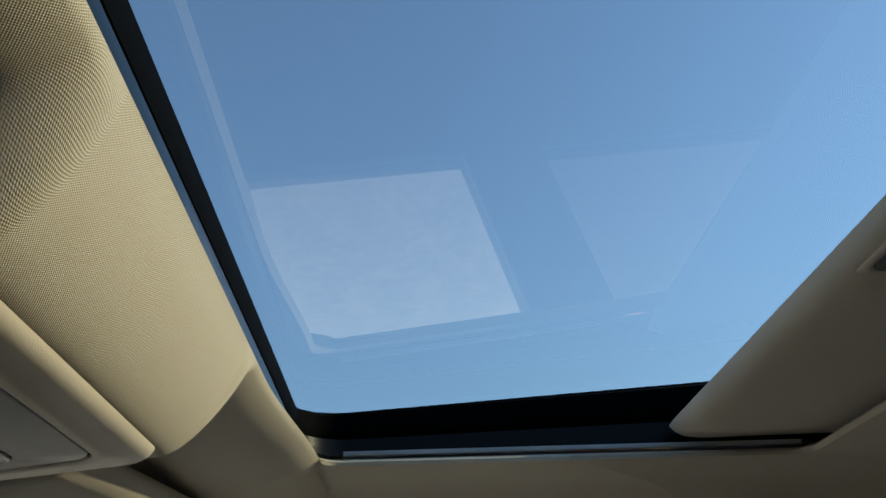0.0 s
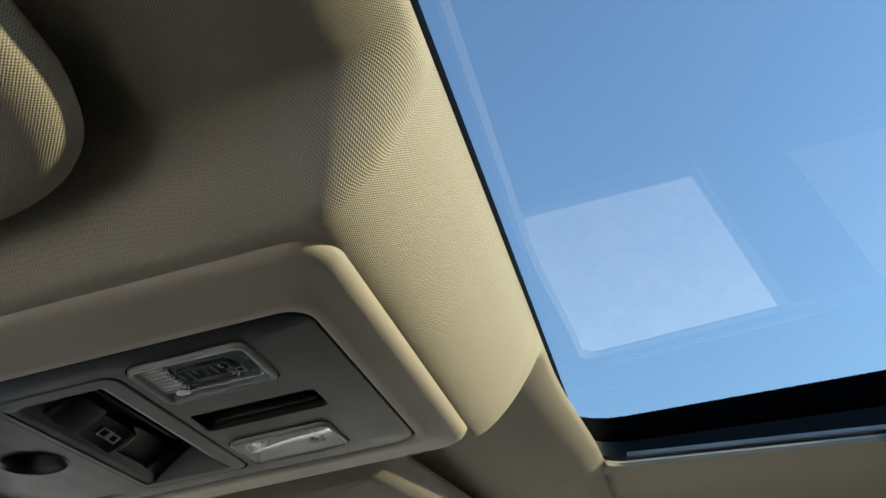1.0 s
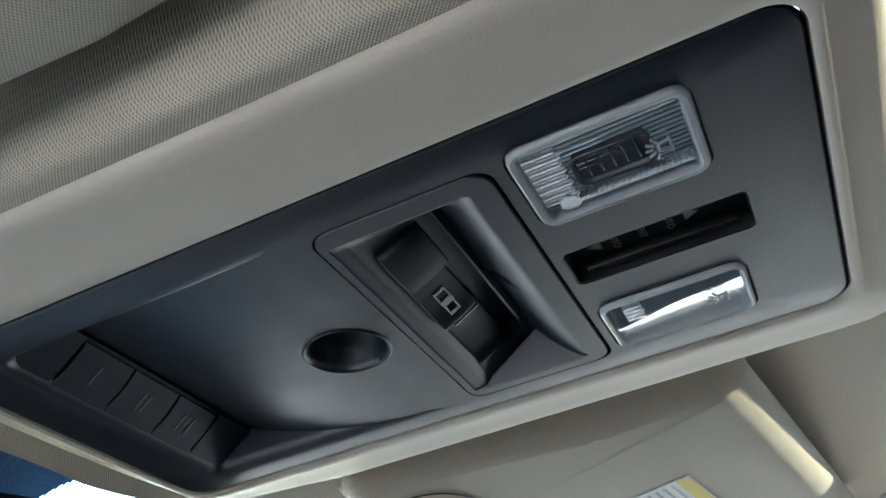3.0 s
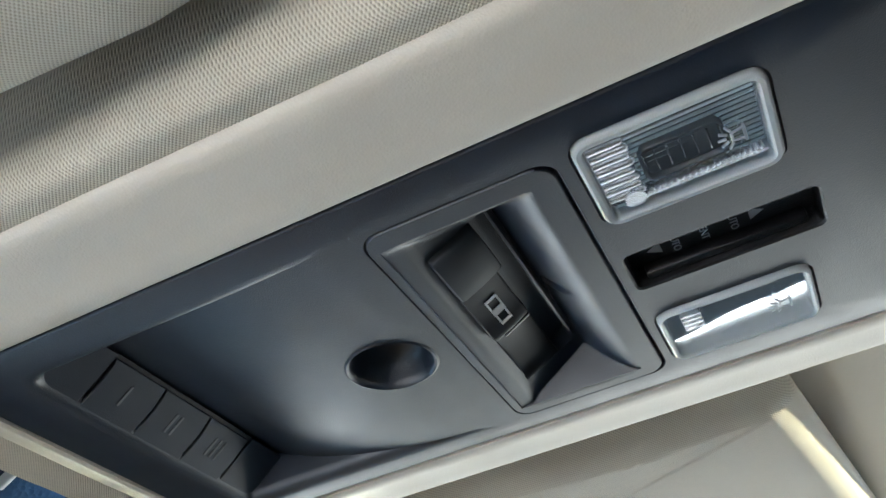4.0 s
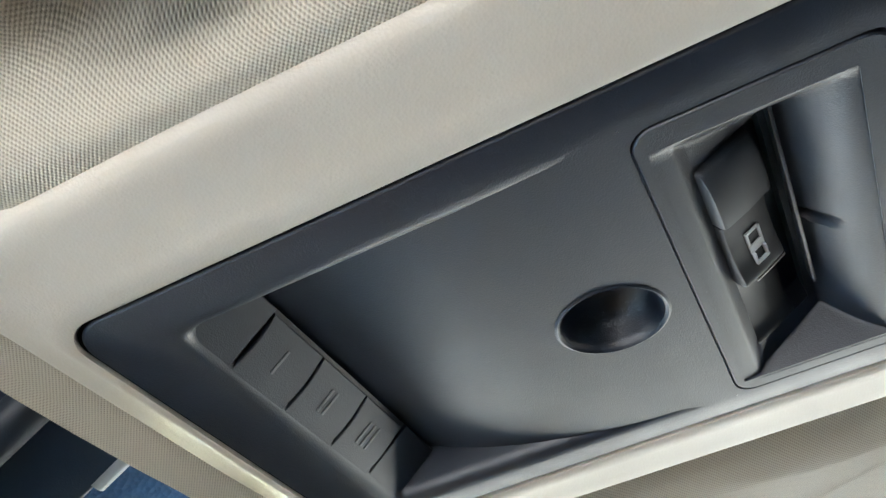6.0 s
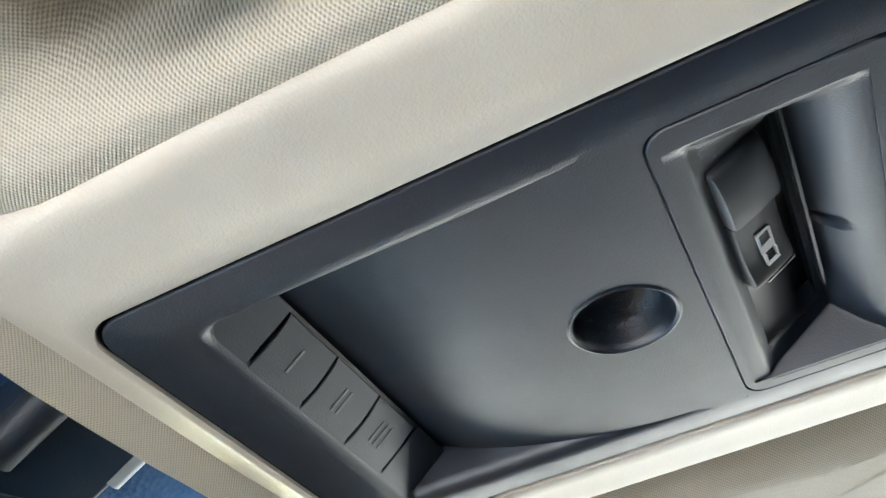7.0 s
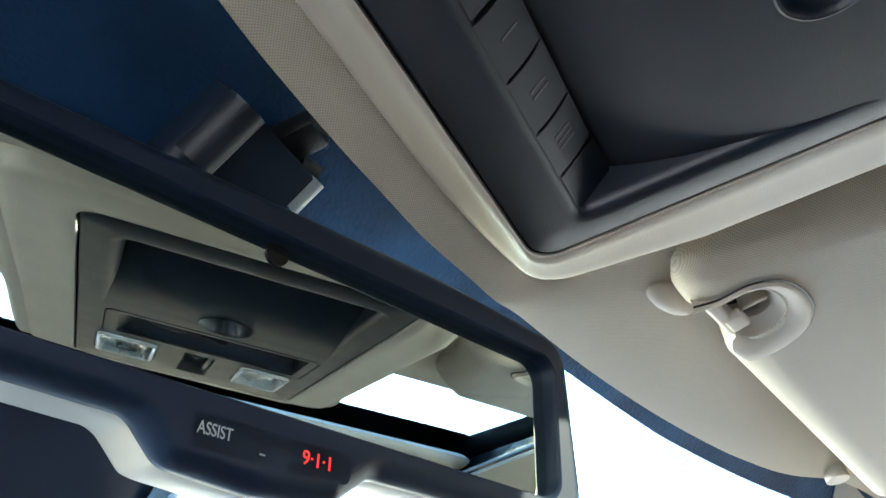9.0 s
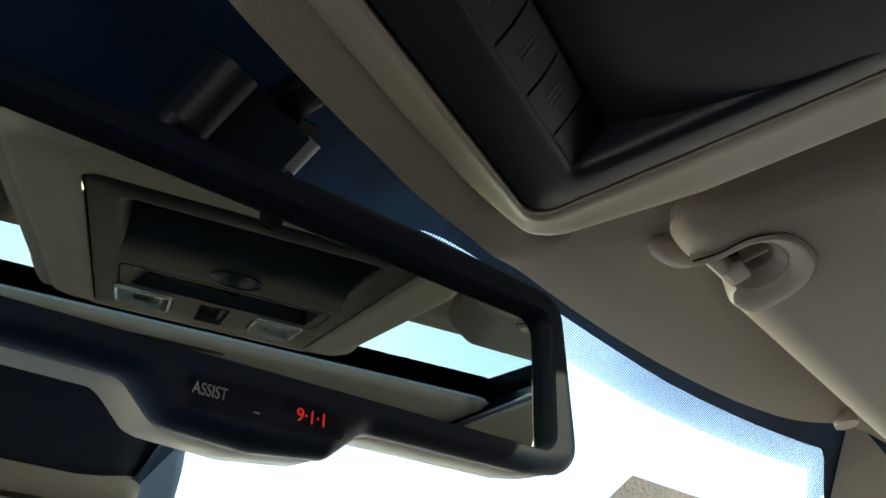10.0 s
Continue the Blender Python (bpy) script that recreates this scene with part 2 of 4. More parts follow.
def lettering(name, body, size, m, material, parent, depth=0.0001, label="", bold=0.0):
    cu = bpy.data.curves.new("letters", "FONT")
    cu.body, cu.size, cu.extrude, cu.align_x, cu.align_y = body, size, depth, "CENTER", "CENTER"
    cu.offset = bold
    tmp = new("letters", cu)
    bpy.context.view_layer.update()
    me = bpy.data.meshes.new_from_object(tmp.evaluated_get(bpy.context.evaluated_depsgraph_get()))
    bpy.data.objects.remove(tmp)
    bpy.data.curves.remove(cu)
    me.materials.clear()
    me.materials.append(material)
    ob = new(name, me)
    me.transform(m)
    ob.parent = parent
    if label:
        ob["label"] = label
    return ob


def smooth01(a, b, v):
    t = min(max((v - a) / (b - a), 0.0), 1.0)
    return t * t * (3 - 2 * t)


# ---- roof, headliner, cabin shell ----
EDGE_Y, REAR_Y, HALF_X = -0.066, -0.478, 0.372      # sunroof opening
TILT_R = 0.10                                      # the roof drops towards the rear
TOP_X, TAIL_Y = 0.62, -1.30


def header_y(x):
    if x > 0.33:
        return 0.312 - 0.53 * min(x, 0.6) ** 2
    return 0.315 - (0.42 if x > -0.05 else 0.80) * (max(x, -0.6) + 0.05) ** 2


def roof_z(y):
    return 1.261 + TILT_R * (y - EDGE_Y)


def pad_mask(x, y):
    """1 on the padded centre that carries the console, 0 on the rest of the headliner."""
    r = 0.03
    corner = smooth01(0.20, 0.28, y) * smooth01(0.0, 0.04, x)     # crisper and narrower round the forward corner beside the passenger visor
    half = 0.112 - 0.011 * corner
    qx, qy = abs(x) - (half - r), abs(y - 0.10) - (0.210 - r)
    d = math.hypot(max(qx, 0), max(qy, 0)) + min(max(qx, qy), 0) - r
    if y < 0.10:
        d = abs(x) - half
    tight = smooth01(0.0, 0.07, y) * smooth01(0.0, 0.04, -x)      # a steeper flank beside the folded visor
    return 1 - smooth01(-0.004 + 0.001 * tight, 0.026 - 0.008 * tight - 0.015 * corner, d)


def edge_y(x):
    """The opening's front edge, bent back towards its corners."""
    return EDGE_Y - 0.012 * smooth01(0.16, 0.36, abs(x))


def roll(y, front, drop, low, edge=EDGE_Y):
    q = min(max((front - y) / (front - edge), 0.0), 0.995)
    return low + drop * (0.5 * (1 - math.sqrt(1 - q * q)) + 0.5 * q * q)


def liner_z(x, y):
    hy, edge = header_y(x), edge_y(x)
    if y < edge:
        base = roof_z(y) - 0.002
        return base - 0.10 * max(abs(x) - 0.44, 0) ** 2 / 0.03
    drop = 0.014 + 0.004 * smooth01(0.06, 0.15, -x)          # a brow round the opening, deeper on the driver's side
    out = roll(y, -0.008, drop, 1.261 - drop, edge) + (drop - 0.012) * smooth01(-0.012, 0.045, y) - 0.09 * max(y, 0)
    out += (0.002 + 0.011 * smooth01(-0.06, 0.06, x)) * smooth01(0.012, 0.045, y) * (1 - smooth01(0.18, 0.24, y))
    if x < 0:                                      # gutter over the edge of the folded visor
        out += 0.050 * smooth01(0.110, 0.128, -x) * (1 - smooth01(0.150, 0.185, -x)) * smooth01(0.02, 0.06, y) * (1 - smooth01(0.205, 0.245, y))
    out -= (0.024 - 0.012 * smooth01(0.05, 0.12, x) - 0.008 * smooth01(0.05, 0.12, -x)) * smooth01(0.55, 1.0, y / max(hy, 0.05)) ** 2
    out -= 0.10 * max(abs(x) - 0.44, 0) ** 2 / 0.03
    pad = roll(y, -0.018, 0.0485, 1.2115) - (0.006 - 0.003 * smooth01(0.0, 0.05, -x)) * smooth01(0.27, 0.312, y)
    beside = max(smooth01(0.0, 0.05, -x), 1 - smooth01(-0.018, 0.006, y)) * smooth01(-0.07, -0.015, y) * (1 - smooth01(0.26, 0.305, y))
    pad -= 0.0045 * beside
    pad += 0.007 * (1 - beside) * (1 - smooth01(0.1050, 0.1190, abs(x))) * (1 - smooth01(0.285, 0.30, y))      # falls away beside the console
    w = pad_mask(x, y)
    return out * (1 - w) + pad * w


def ring_points(s, grow=0.0):
    """An outline round the sunroof: s = 0 at the opening, 1 at the edge of the roof."""
    hx, f, r = HALF_X + (TOP_X - HALF_X) * s, EDGE_Y + (0.312 - EDGE_Y) * s, REAR_Y + (TAIL_Y - REAR_Y) * s
    pts = rrect(-hx - grow, hx + grow, r - grow, f + grow, 0.020 + 0.03 * min(s * 4, 1), n=8, per=480)
    bend = max(1 - 4 * s, 0)
    return [(x, y * header_y(x) / 0.312 if y > 0 else y + bend * (edge_y(x) - EDGE_Y) * smooth01(-0.16, -0.07, y)) for x, y in pts]


bm = bmesh.new()
steps = [0.0, 0.004, 0.01, 0.02, 0.03, 0.045, 0.06] + [0.08 + 0.018 * i for i in range(50)] + [0.99, 1.0]
rings = [(ring_points(0.0, 0.004), lambda x, y: roof_z(y) + 0.004), (ring_points(0.0), lambda x, y: roof_z(y) + 0.0010)]
rings += [(ring_points(s), liner_z) for s in steps[1:]]
rings += [(ring_points(1.0, 0.003), lambda x, y: liner_z(x, y) + 0.012), (ring_points(1.0, 0.002), lambda x, y: liner_z(x, y) + 0.03)]
weave = bm.verts.layers.float_vector.new("weave")
skins = loft(bm, rings)
for i in range(len(skins[0])):
    first, last = skins[2][i].co, skins[-3][i].co
    front = abs(last.y - first.y) > abs(last.x - first.x)
    run = [0.0]
    for q, p in zip(skins, skins[1:]):
        d = p[i].co - q[i].co
        run.append(run[-1] + math.hypot(d.y if front else d.x, d.z))
    turn = next((j for j, ring in enumerate(skins) if front and ring[i].co.y > -0.006), len(skins) - 1)
    for j, ring in enumerate(skins):
        p, c = ring[i].co, skins[turn][i].co
        ring[i][weave] = (p.x if front else p.y, p.y if front and j > turn else (c.y if front else abs(c.x)) + (run[j] - run[turn]), 0.0)
gone = [f for f in bm.faces if abs(f.calc_center_median().x) < 0.094 and -0.010 < f.calc_center_median().y < 0.282]
bmesh.ops.delete(bm, geom=gone, context="FACES")
headliner = tagged(link("ceiling", bm, m_cloth), "beige knitted cloth headliner with a padded centre", "headliner", kind="structure")


def skin_z(x, y):
    z = roof_z(y) + 0.052 if y < EDGE_Y else roof_z(EDGE_Y) + 0.052 - 0.055 * ((y - EDGE_Y) / 0.38) ** 2
    return z - 0.10 * max(abs(x) - 0.44, 0) ** 2 / 0.03


bm = bmesh.new()
loft(bm, [(ring_points(0.0, 0.045), skin_z)] + [(ring_points(s, 0.01), skin_z) for s in (0.25, 0.4, 0.6, 0.8, 1.0)])
tagged(link("roof", bm, m_roof), "painted metal roof skin above the headliner", "roof", kind="structure")

FLOOR_Z = 0.0
bm = block(-0.80, 0.80, -1.45, 1.30, FLOOR_Z - 0.04, FLOOR_Z)
m_carpet = plastic("dark_carpet", (0.045, 0.042, 0.038), rough=0.9, grain=300, relief=0.001, spec=0.1)
tagged(link("floor", bm, m_carpet, False), "dark carpeted cabin floor", "floor", kind="structure")


def sill_z(y):
    return 0.855 + 0.07 * y


def side_wall(sign, name):
    """Door side: panel below the sill, leaning pillars, roof rail; front window lightly tinted, rear window in dark
    glass, except on the driver's side, walled up against light.
    """
    bm = bmesh.new()

    def slab(y0, y1, low, high, lean=0.0, inner=0.70):
        """A piece between two lines; lean: how far its ends move back for each metre up."""
        vs = []
        for o in (inner, 0.75):
            for y, line in ((y0, low), (y1, low), (y1, high), (y0, high)):
                z = line(y)
                vs.append(bm.verts.new((sign * o, y - lean * (z - 0.87), z)))
        for q in ((0, 1, 2, 3), (7, 6, 5, 4), (0, 4, 5, 1), (1, 5, 6, 2), (2, 6, 7, 3), (3, 7, 4, 0)):
            bm.faces.new([vs[i] for i in q])

    rail = lambda y: 1.157 + 0.03 * y
    slab(-1.45, 1.30, lambda y: FLOOR_Z, sill_z)
    if sign < 0:
        # unseen wall across most of the driver's window, added to block its light
        slab(-1.45, 0.10, sill_z, rail)
    else:
        slab(-0.375, -0.260, sill_z, rail, 0.28)
        slab(-1.45, -1.05, sill_z, rail)
    slab(-1.45, 0.22, rail, lambda y: 1.215 + 0.05 * min(y, 0), inner=0.612)
    wall = tagged(link(name, bm, m_shell, False), "tan door side, unseen, walled up behind its front opening to block light" if sign < 0 else "tan door side with window openings above the sill", "door side", kind="structure")
    if sign < 0:
        return wall
    # door pane is unseen; its tint was added to dim light from this side
    for title, glass, corners in (("privacy_pane", m_privacy, ((-0.36, 0.79), (-1.06, 0.74), (-1.06, 1.16), (-0.46, 1.17))), ("door_pane", m_tint, ((0.85, 0.79), (-0.27, 0.79), (-0.36, 1.17), (0.50, 1.17)))):
        bm = bmesh.new()
        face = bm.faces.new([bm.verts.new((sign * 0.72, y, z)) for y, z in corners])
        face.normal_update()
        if face.normal.x * sign > 0:
            bmesh.ops.reverse_faces(bm, faces=bm.faces)
        me = bpy.data.meshes.new(title)
        bm.to_mesh(me)
        bm.free()
        me.materials.append(glass)
        new(title, me).parent = wall
    return wall


side_wall(1, "wall_east")
side_wall(-1, "wall_west")
bm = block(-0.80, 0.80, -1.45, -1.40, FLOOR_Z, 0.95)
block(-0.80, -0.60, -1.45, -1.40, 0.95, 1.22, bm=bm)
block(0.60, 0.80, -1.45, -1.40, 0.95, 1.22, bm=bm)
block(-0.80, 0.80, -1.45, -1.28, 1.12, 1.22, bm=bm)
tagged(link("wall_south", bm, m_shell, False), "cabin back wall with the rear window opening", "back wall", kind="structure")
bm = bmesh.new()
bm.faces.new([bm.verts.new(p) for p in ((-0.61, -1.415, 0.94), (0.61, -1.415, 0.94), (0.61, -1.415, 1.13), (-0.61, -1.415, 1.13))])
back_me = bpy.data.meshes.new("privacy_pane")
bm.to_mesh(back_me)
bm.free()
back_me.materials.append(m_privacy)
if back_me.polygons[0].normal.y < 0:
    back_me.flip_normals()
new("privacy_pane", back_me).parent = bpy.data.objects["wall_south"]
bm = block(-0.80, 0.80, 0.62, 1.30, FLOOR_Z, 0.86, 0.05, 3)
tagged(link("wall_north", bm, m_dash), "dashboard and firewall below the windscreen", "dashboard", kind="structure")


def glass_point(x, s):
    """A place on the windscreen, s metres forward of its upper edge."""
    return (x, header_y(x) + s, 1.262 - 0.60 * s - 0.25 * max(abs(x) - 0.35, 0) ** 2)


def glass_sheet(x0, x1, s0, s1, nx, ns, dz=0.0):
    bm = bmesh.new()
    grid = []
    for j in range(ns + 1):
        row = []
        for i in range(nx + 1):
            x = x0 + (x1 - x0) * i / nx
            a, b = (s0(x) if callable(s0) else s0), (s1(x) if callable(s1) else s1)
            p = glass_point(x, a + (b - a) * j / ns)
            row.append(bm.verts.new((p[0], p[1], p[2] + dz)))
        grid.append(row)
    for r0, r1 in zip(grid, grid[1:]):
        bridge(bm, r0, r1, closed=False)
    return bm


windscreen = tagged(thing("window_1", "", ""), "raked windscreen with a dark printed band along its top", "windscreen", kind="structure")
facing_down(part("pane", glass_sheet(-0.60, 0.60, -0.005, 0.72, 40, 16), m_glass, windscreen, "clear windscreen glass"))


def pillar_edge(s):
    """Inner edge of the windscreen pillar's trim, s metres down the glass."""
    return 0.530 + 0.76 * (min(s, 0.085) - 0.056) + 0.30 * max(s - 0.085, 0)


for side in (-1, 1):
    bm = bmesh.new()
    rows = []
    for k in range(25):
        s = 0.010 + 0.66 * (k / 24) ** 1.6
        x, y, z = glass_point(pillar_edge(s), s)
        rows.append([bm.verts.new((side * (x + dx), y + dy, z + dz)) for dx, dy, dz in ((0.002, 0, 0.004), (0.0, 0, -0.003), (0.003, -0.001, -0.007), (0.012, -0.004, -0.013), (0.040, -0.012, -0.028), (0.085, -0.020, -0.060), (0.12, -0.02, -0.075))])
    for a, b in zip(rows, rows[1:]):
        bridge(bm, a, b, closed=False)
    tagged(link("pillar", bm, m_bezel), "pale trim on the windscreen pillar", "pillar", kind="structure")


# ---- sunroof ----
def tilted(bm, slope=0.035):
    """From the sunroof's own level to the roof's slope."""
    m = Matrix.Translation((0, EDGE_Y, 1.263)) @ Matrix.Rotation(math.atan(slope), 4, "X") @ Matrix.Translation((0, -EDGE_Y, 0))
    bmesh.ops.transform(bm, matrix=m, verts=bm.verts)
    return bm


def well(h):
    """Height in the sunroof's well, h above the headliner: its slope runs from the roof's to the glass's."""
    k = TILT_R - (TILT_R - 0.035) * min(h / 0.0455, 1.0)
    return lambda x, y: 1.263 + h + k * (y - EDGE_Y)


sunroof = tagged(thing("sunroof", "", ""), "tinted glass sunroof in a black frame, its shade drawn back", "sunroof")
bm = bmesh.new()
g = rrect(-0.415, 0.415, -0.60, -0.052, 0.05)
bm.faces.new(loop3(bm, g, 0.046))
facing_down(part("glass_panel", tilted(bm), m_sunglass, sunroof, "blue-grey tinted glass panel"))
bm = bmesh.new()
loft(bm, [(g, 0.0455), (inset(g, -0.004), 0.0455), (inset(g, -0.004), 0.051), (g, 0.051), (g, 0.0455)])
part("glass_edge", tilted(bm), m_rubber, sunroof, "black edge of the glass panel")
bm = bmesh.new()
bm.faces.new(loop3(bm, rrect(-0.414, 0.414, -0.60, -0.430, 0.03), 0.0452))
facing_down(part("rear_band", tilted(bm), m_rubber, sunroof, "black printed band at the rear of the glass"))
bm = bmesh.new()
R = lambda gx, gf, r: rrect(-HALF_X - gx, HALF_X + gx, REAR_Y - 0.10, EDGE_Y + gf, r, n=8)
loft(bm, [(R(0.003, 0.005, 0.045), well(0.004)), (R(0.012, 0.0052, 0.045), well(0.007)), (R(0.013, 0.0052, 0.045), well(0.013)), (R(0.020, 0.0052, 0.045), well(0.014)),
          (R(0.021, 0.0052, 0.045), well(0.022))])
part("frame", bm, m_frame, sunroof, "glossy black frame with guide rails")
bm = bmesh.new()
loft(bm, [(R(0.030, 0.010, 0.04), well(0.0215)), (R(0.024, 0.0050, 0.036), well(0.024)), (R(0.021, 0.0040, 0.034), well(0.029)), (R(0.0215, 0.0036, 0.033), well(0.036)),
          (R(0.022, 0.0036, 0.032), well(0.043)), (R(0.03, 0.008, 0.04), well(0.0452)), (R(0.045, 0.02, 0.04), well(0.0455))])
part("seal", bm, m_rubber, sunroof, "matt black rubber seal")
# added strip, its blue base standing for sky reflected in the frame
bm = block(-0.335, 0.335, EDGE_Y + 0.0042, EDGE_Y + 0.0056, 1.2650, 1.2830, 0.0005)
part("gloss_strip", bm, m_edge, sunroof, "gloss strip along the front, dark blue for reflected sky")
for s in (-1, 1):
    x0, x1 = sorted((s * (HALF_X + 0.003), s * (HALF_X + 0.010)))
    part("rail", tilted(block(x0, x1, REAR_Y, EDGE_Y - 0.03, 0.0045, 0.0085, 0.0008), 0.098), m_trim, sunroof, "thin grey metal rail")
sunshade = tagged(thing("sunshade", "", ""), "beige sliding sunroof shade, half open, with a finger pull", "sunshade")
bm = bmesh.new()
S = lambda i: rrect(-0.384 + i, 0.384 - i, -0.62, -0.366 - i, 0.02)
loft(bm, [(S(0.026), 0.0050), (S(0.018), 0.0054), (S(0.011), 0.0068), (S(0.0055), 0.0092), (S(0.002), 0.0130), (S(0.0), 0.0170), (S(0.004), 0.0210)], True, True)
part("panel", tilted(bm, 0.085), m_visor, sunshade)
bm = bmesh.new()
P = lambda i: rrect(-0.058 + i, 0.058 - i, -0.402 + i, -0.374 - i, 0.008)
loft(bm, [(P(0), 0.0055), (P(0.0008), 0.0047), (P(0.003), 0.0042), (P(0.0045), 0.0043), (P(0.006), 0.0049)])
part("pull", tilted(bm, 0.085), m_bezel, sunshade, "raised plastic finger pull")
bm = bmesh.new()
loft(bm, [(P(0.0055), 0.0044), (P(0.010), 0.0047)], False, True)
part("pull_recess", tilted(bm, 0.085), m_dark, sunshade, "dark recess of the pull")


# ---- overhead console ----
PZ = 1.2
console = tagged(thing("overhead_console", "", ""), "pale overhead console with charcoal switch panel, fixed under the headliner", "overhead console")
B = lambda x, y0, y1, r: rrect(-x, x, y0, y1, r, n=8)


def narrowed(x, y0, y1, r):
    """An outline of the surround, tapered and bowed towards its forward corner beside the passenger visor."""
    w = (x - 0.0728) / 0.033
    return [(px * (1 - 1.45 * max(py - 0.222, 0) * w) if px > 0 else px * (1 - 0.020 * w * (1 - smooth01(0.10, 0.24, py))), py - 0.9 * max(px, 0) ** 2 * w * smooth01(0.20, 0.29, py)) for px, py in rrect(-x, x, y0, y1, r, n=8, per=24)]


bm = bmesh.new()
loft(bm, [(narrowed(x, y0, y1, r), z) for x, y0, y1, r, z in (
    (0.1035, -0.0215, 0.2965, 0.0160, 1.2240), (0.1052, -0.0226, 0.2978, 0.0165, 1.2150), (0.1058, -0.0228, 0.2981, 0.0165, 1.2110), (0.1054, -0.0222, 0.2977, 0.0160, 1.2078), (0.1040, -0.0206, 0.2966, 0.0152, 1.2052),
    (0.1018, -0.0184, 0.2950, 0.0145, 1.2036), (0.0990, -0.0160, 0.2932, 0.0140, 1.2028), (0.0930, -0.0120, 0.2900, 0.0130, 1.2021), (0.0835, -0.0070, 0.2862, 0.0122, 1.2009), (0.0815, -0.0060, 0.2852, 0.0120, 1.2003),
    (0.0790, -0.0048, 0.2843, 0.0118, 1.1997), (0.0745, -0.0030, 0.2830, 0.011, 1.1994), (0.0732, -0.0017, 0.2817, 0.0105, 1.1999), (0.0728, -0.0013, 0.2813, 0.0105, 1.2060))])
part("surround", bm, m_bezel, console, "pale grey-beige moulded surround")

# panel plate with its openings
SCOOP = (-0.0602, 0.0625, 0.1402, 0.2622)      # x0, x1, y0, y1
SWB = (-0.0570, 0.0610, 0.0838, 0.1394)
LENSES = ((-0.0600, -0.0245, 0.0283, 0.0780), (0.0268, 0.0580, 0.0293, 0.0790))
SLOT = (-0.0085, 0.0110, 0.0215, 0.0795)


def grow(b, d):
    return (b[0] - d, b[1] + d, b[2] - d, b[3] + d)


bm = bmesh.new()
outer = B(0.0714, 0.0001, 0.2799, 0.0098)
scoop_rim = fillet([(SCOOP[1], SCOOP[2], 0.0005), (SCOOP[1], SCOOP[3], 0.010), (SCOOP[0], SCOOP[3], 0.0125), (SCOOP[0], SCOOP[2], 0.0005)], n=14)
holes = [scoop_rim, rrect(SWB[0] - 0.0008, SWB[1] + 0.0008, SWB[2] - 0.0014, SWB[3] + 0.0006, 0.0062)] + [rrect(*grow(l, 0.0008), 0.0058) for l in LENSES] + [rrect(*SLOT, 0.003)]
plate(bm, inset(outer, 0.0004), holes, PZ)
loft(bm, [(inset(outer, 0.0004), PZ), (outer, PZ + 0.0002), (inset(outer, -0.0005), PZ + 0.0009), (inset(outer, -0.0006), PZ + 0.006)])
for h in holes[1:4]:
    loft(bm, [(h, PZ), (inset(h, 0.0002), PZ + 0.0004), (inset(h, 0.0002), PZ + 0.0125)])
bmesh.ops.remove_doubles(bm, verts=bm.verts, dist=1e-6)
part("panel", bm, m_panel, console, "charcoal grained plastic panel")

# a black sheet laid in the panel's gap to give its shade
bm = bmesh.new()
plate(bm, B(0.0727, -0.0012, 0.2812, 0.0104), [inset(outer, 0.0004)], PZ + 0.0010)
part("gap_shade", bm, m_rubber, console, "black strip put in for the shade in the gap round the switch panel")

# scooped storage door with a finger hole
HX, HY, HRX, HRY = 0.003, 0.162, 0.0135, 0.0145


def scoop_z(x, y):
    u = min(max((y - 0.150) / 0.103, 0.0), 1.08)
    return PZ + 0.022 * u ** 2.7 + 0.0003 * smooth01(0.150, 0.160, y)


bm = bmesh.new()
n = 160
ell = [(HX + HRX * math.cos(2 * math.pi * i / n), HY + HRY * math.sin(2 * math.pi * i / n)) for i in range(n)]
far = []
for x, y in ell:
    dx, dy = (x - HX) / HRX, (y - HY) / HRY
    far.append(min((((SCOOP[1] if dx > 0 else SCOOP[0]) - HX) / dx if abs(dx) > 1e-6 else 9), ((SCOOP[3] - 0.001 if dy > 0 else SCOOP[2]) - HY) / dy if abs(dy) > 1e-6 else 9))
edge = [(HX + (x - HX) / HRX * k, HY + (y - HY) / HRY * k) for (x, y), k in zip(ell, far)]
loft(bm, [([(a[0] + (b[0] - a[0]) * f, a[1] + (b[1] - a[1]) * f) for a, b in zip(ell, edge)], scoop_z) for f in [i / 36 for i in range(37)]])
part("storage_door", bm, m_panel, console, "scooped charcoal storage door")
bm = bmesh.new()
E_ = lambda k: [(HX + HRX * k * math.cos(2 * math.pi * i / 40), HY + HRY * k * math.sin(2 * math.pi * i / 40)) for i in range(40)]
loft(bm, [(E_(1.10), lambda x, y: scoop_z(x, y) - 0.0001), (E_(1.05), lambda x, y: scoop_z(x, y) - 0.0005), (E_(0.99), lambda x, y: scoop_z(x, y) + 0.0002), (E_(0.95), PZ + 0.0030), (E_(0.90), PZ + 0.0065), (E_(0.78), PZ + 0.0095), (E_(0.55), PZ + 0.0115), (E_(0.25), PZ + 0.0122)], False, True)
part("finger_hole", bm, m_panel, console, "round dark finger hole")
# scoop walls
bm = bmesh.new()
w = scoop_rim
deep = lambda x, y: scoop_z(x, y) + 0.002 if y < 0.245 else PZ + 0.040
loft(bm, [(w, PZ)] + [(inset(w, d), PZ + h) for d, h in ((0.0015, 0.0001), (0.0027, 0.0005), (0.0037, 0.0011), (0.0045, 0.0020), (0.0051, 0.0033), (0.0054, 0.0053))] + [(inset(w, 0.0054), lambda x, y: max(deep(x, y), PZ + 0.0054))])
part("scoop_wall", bm, m_panel, console)

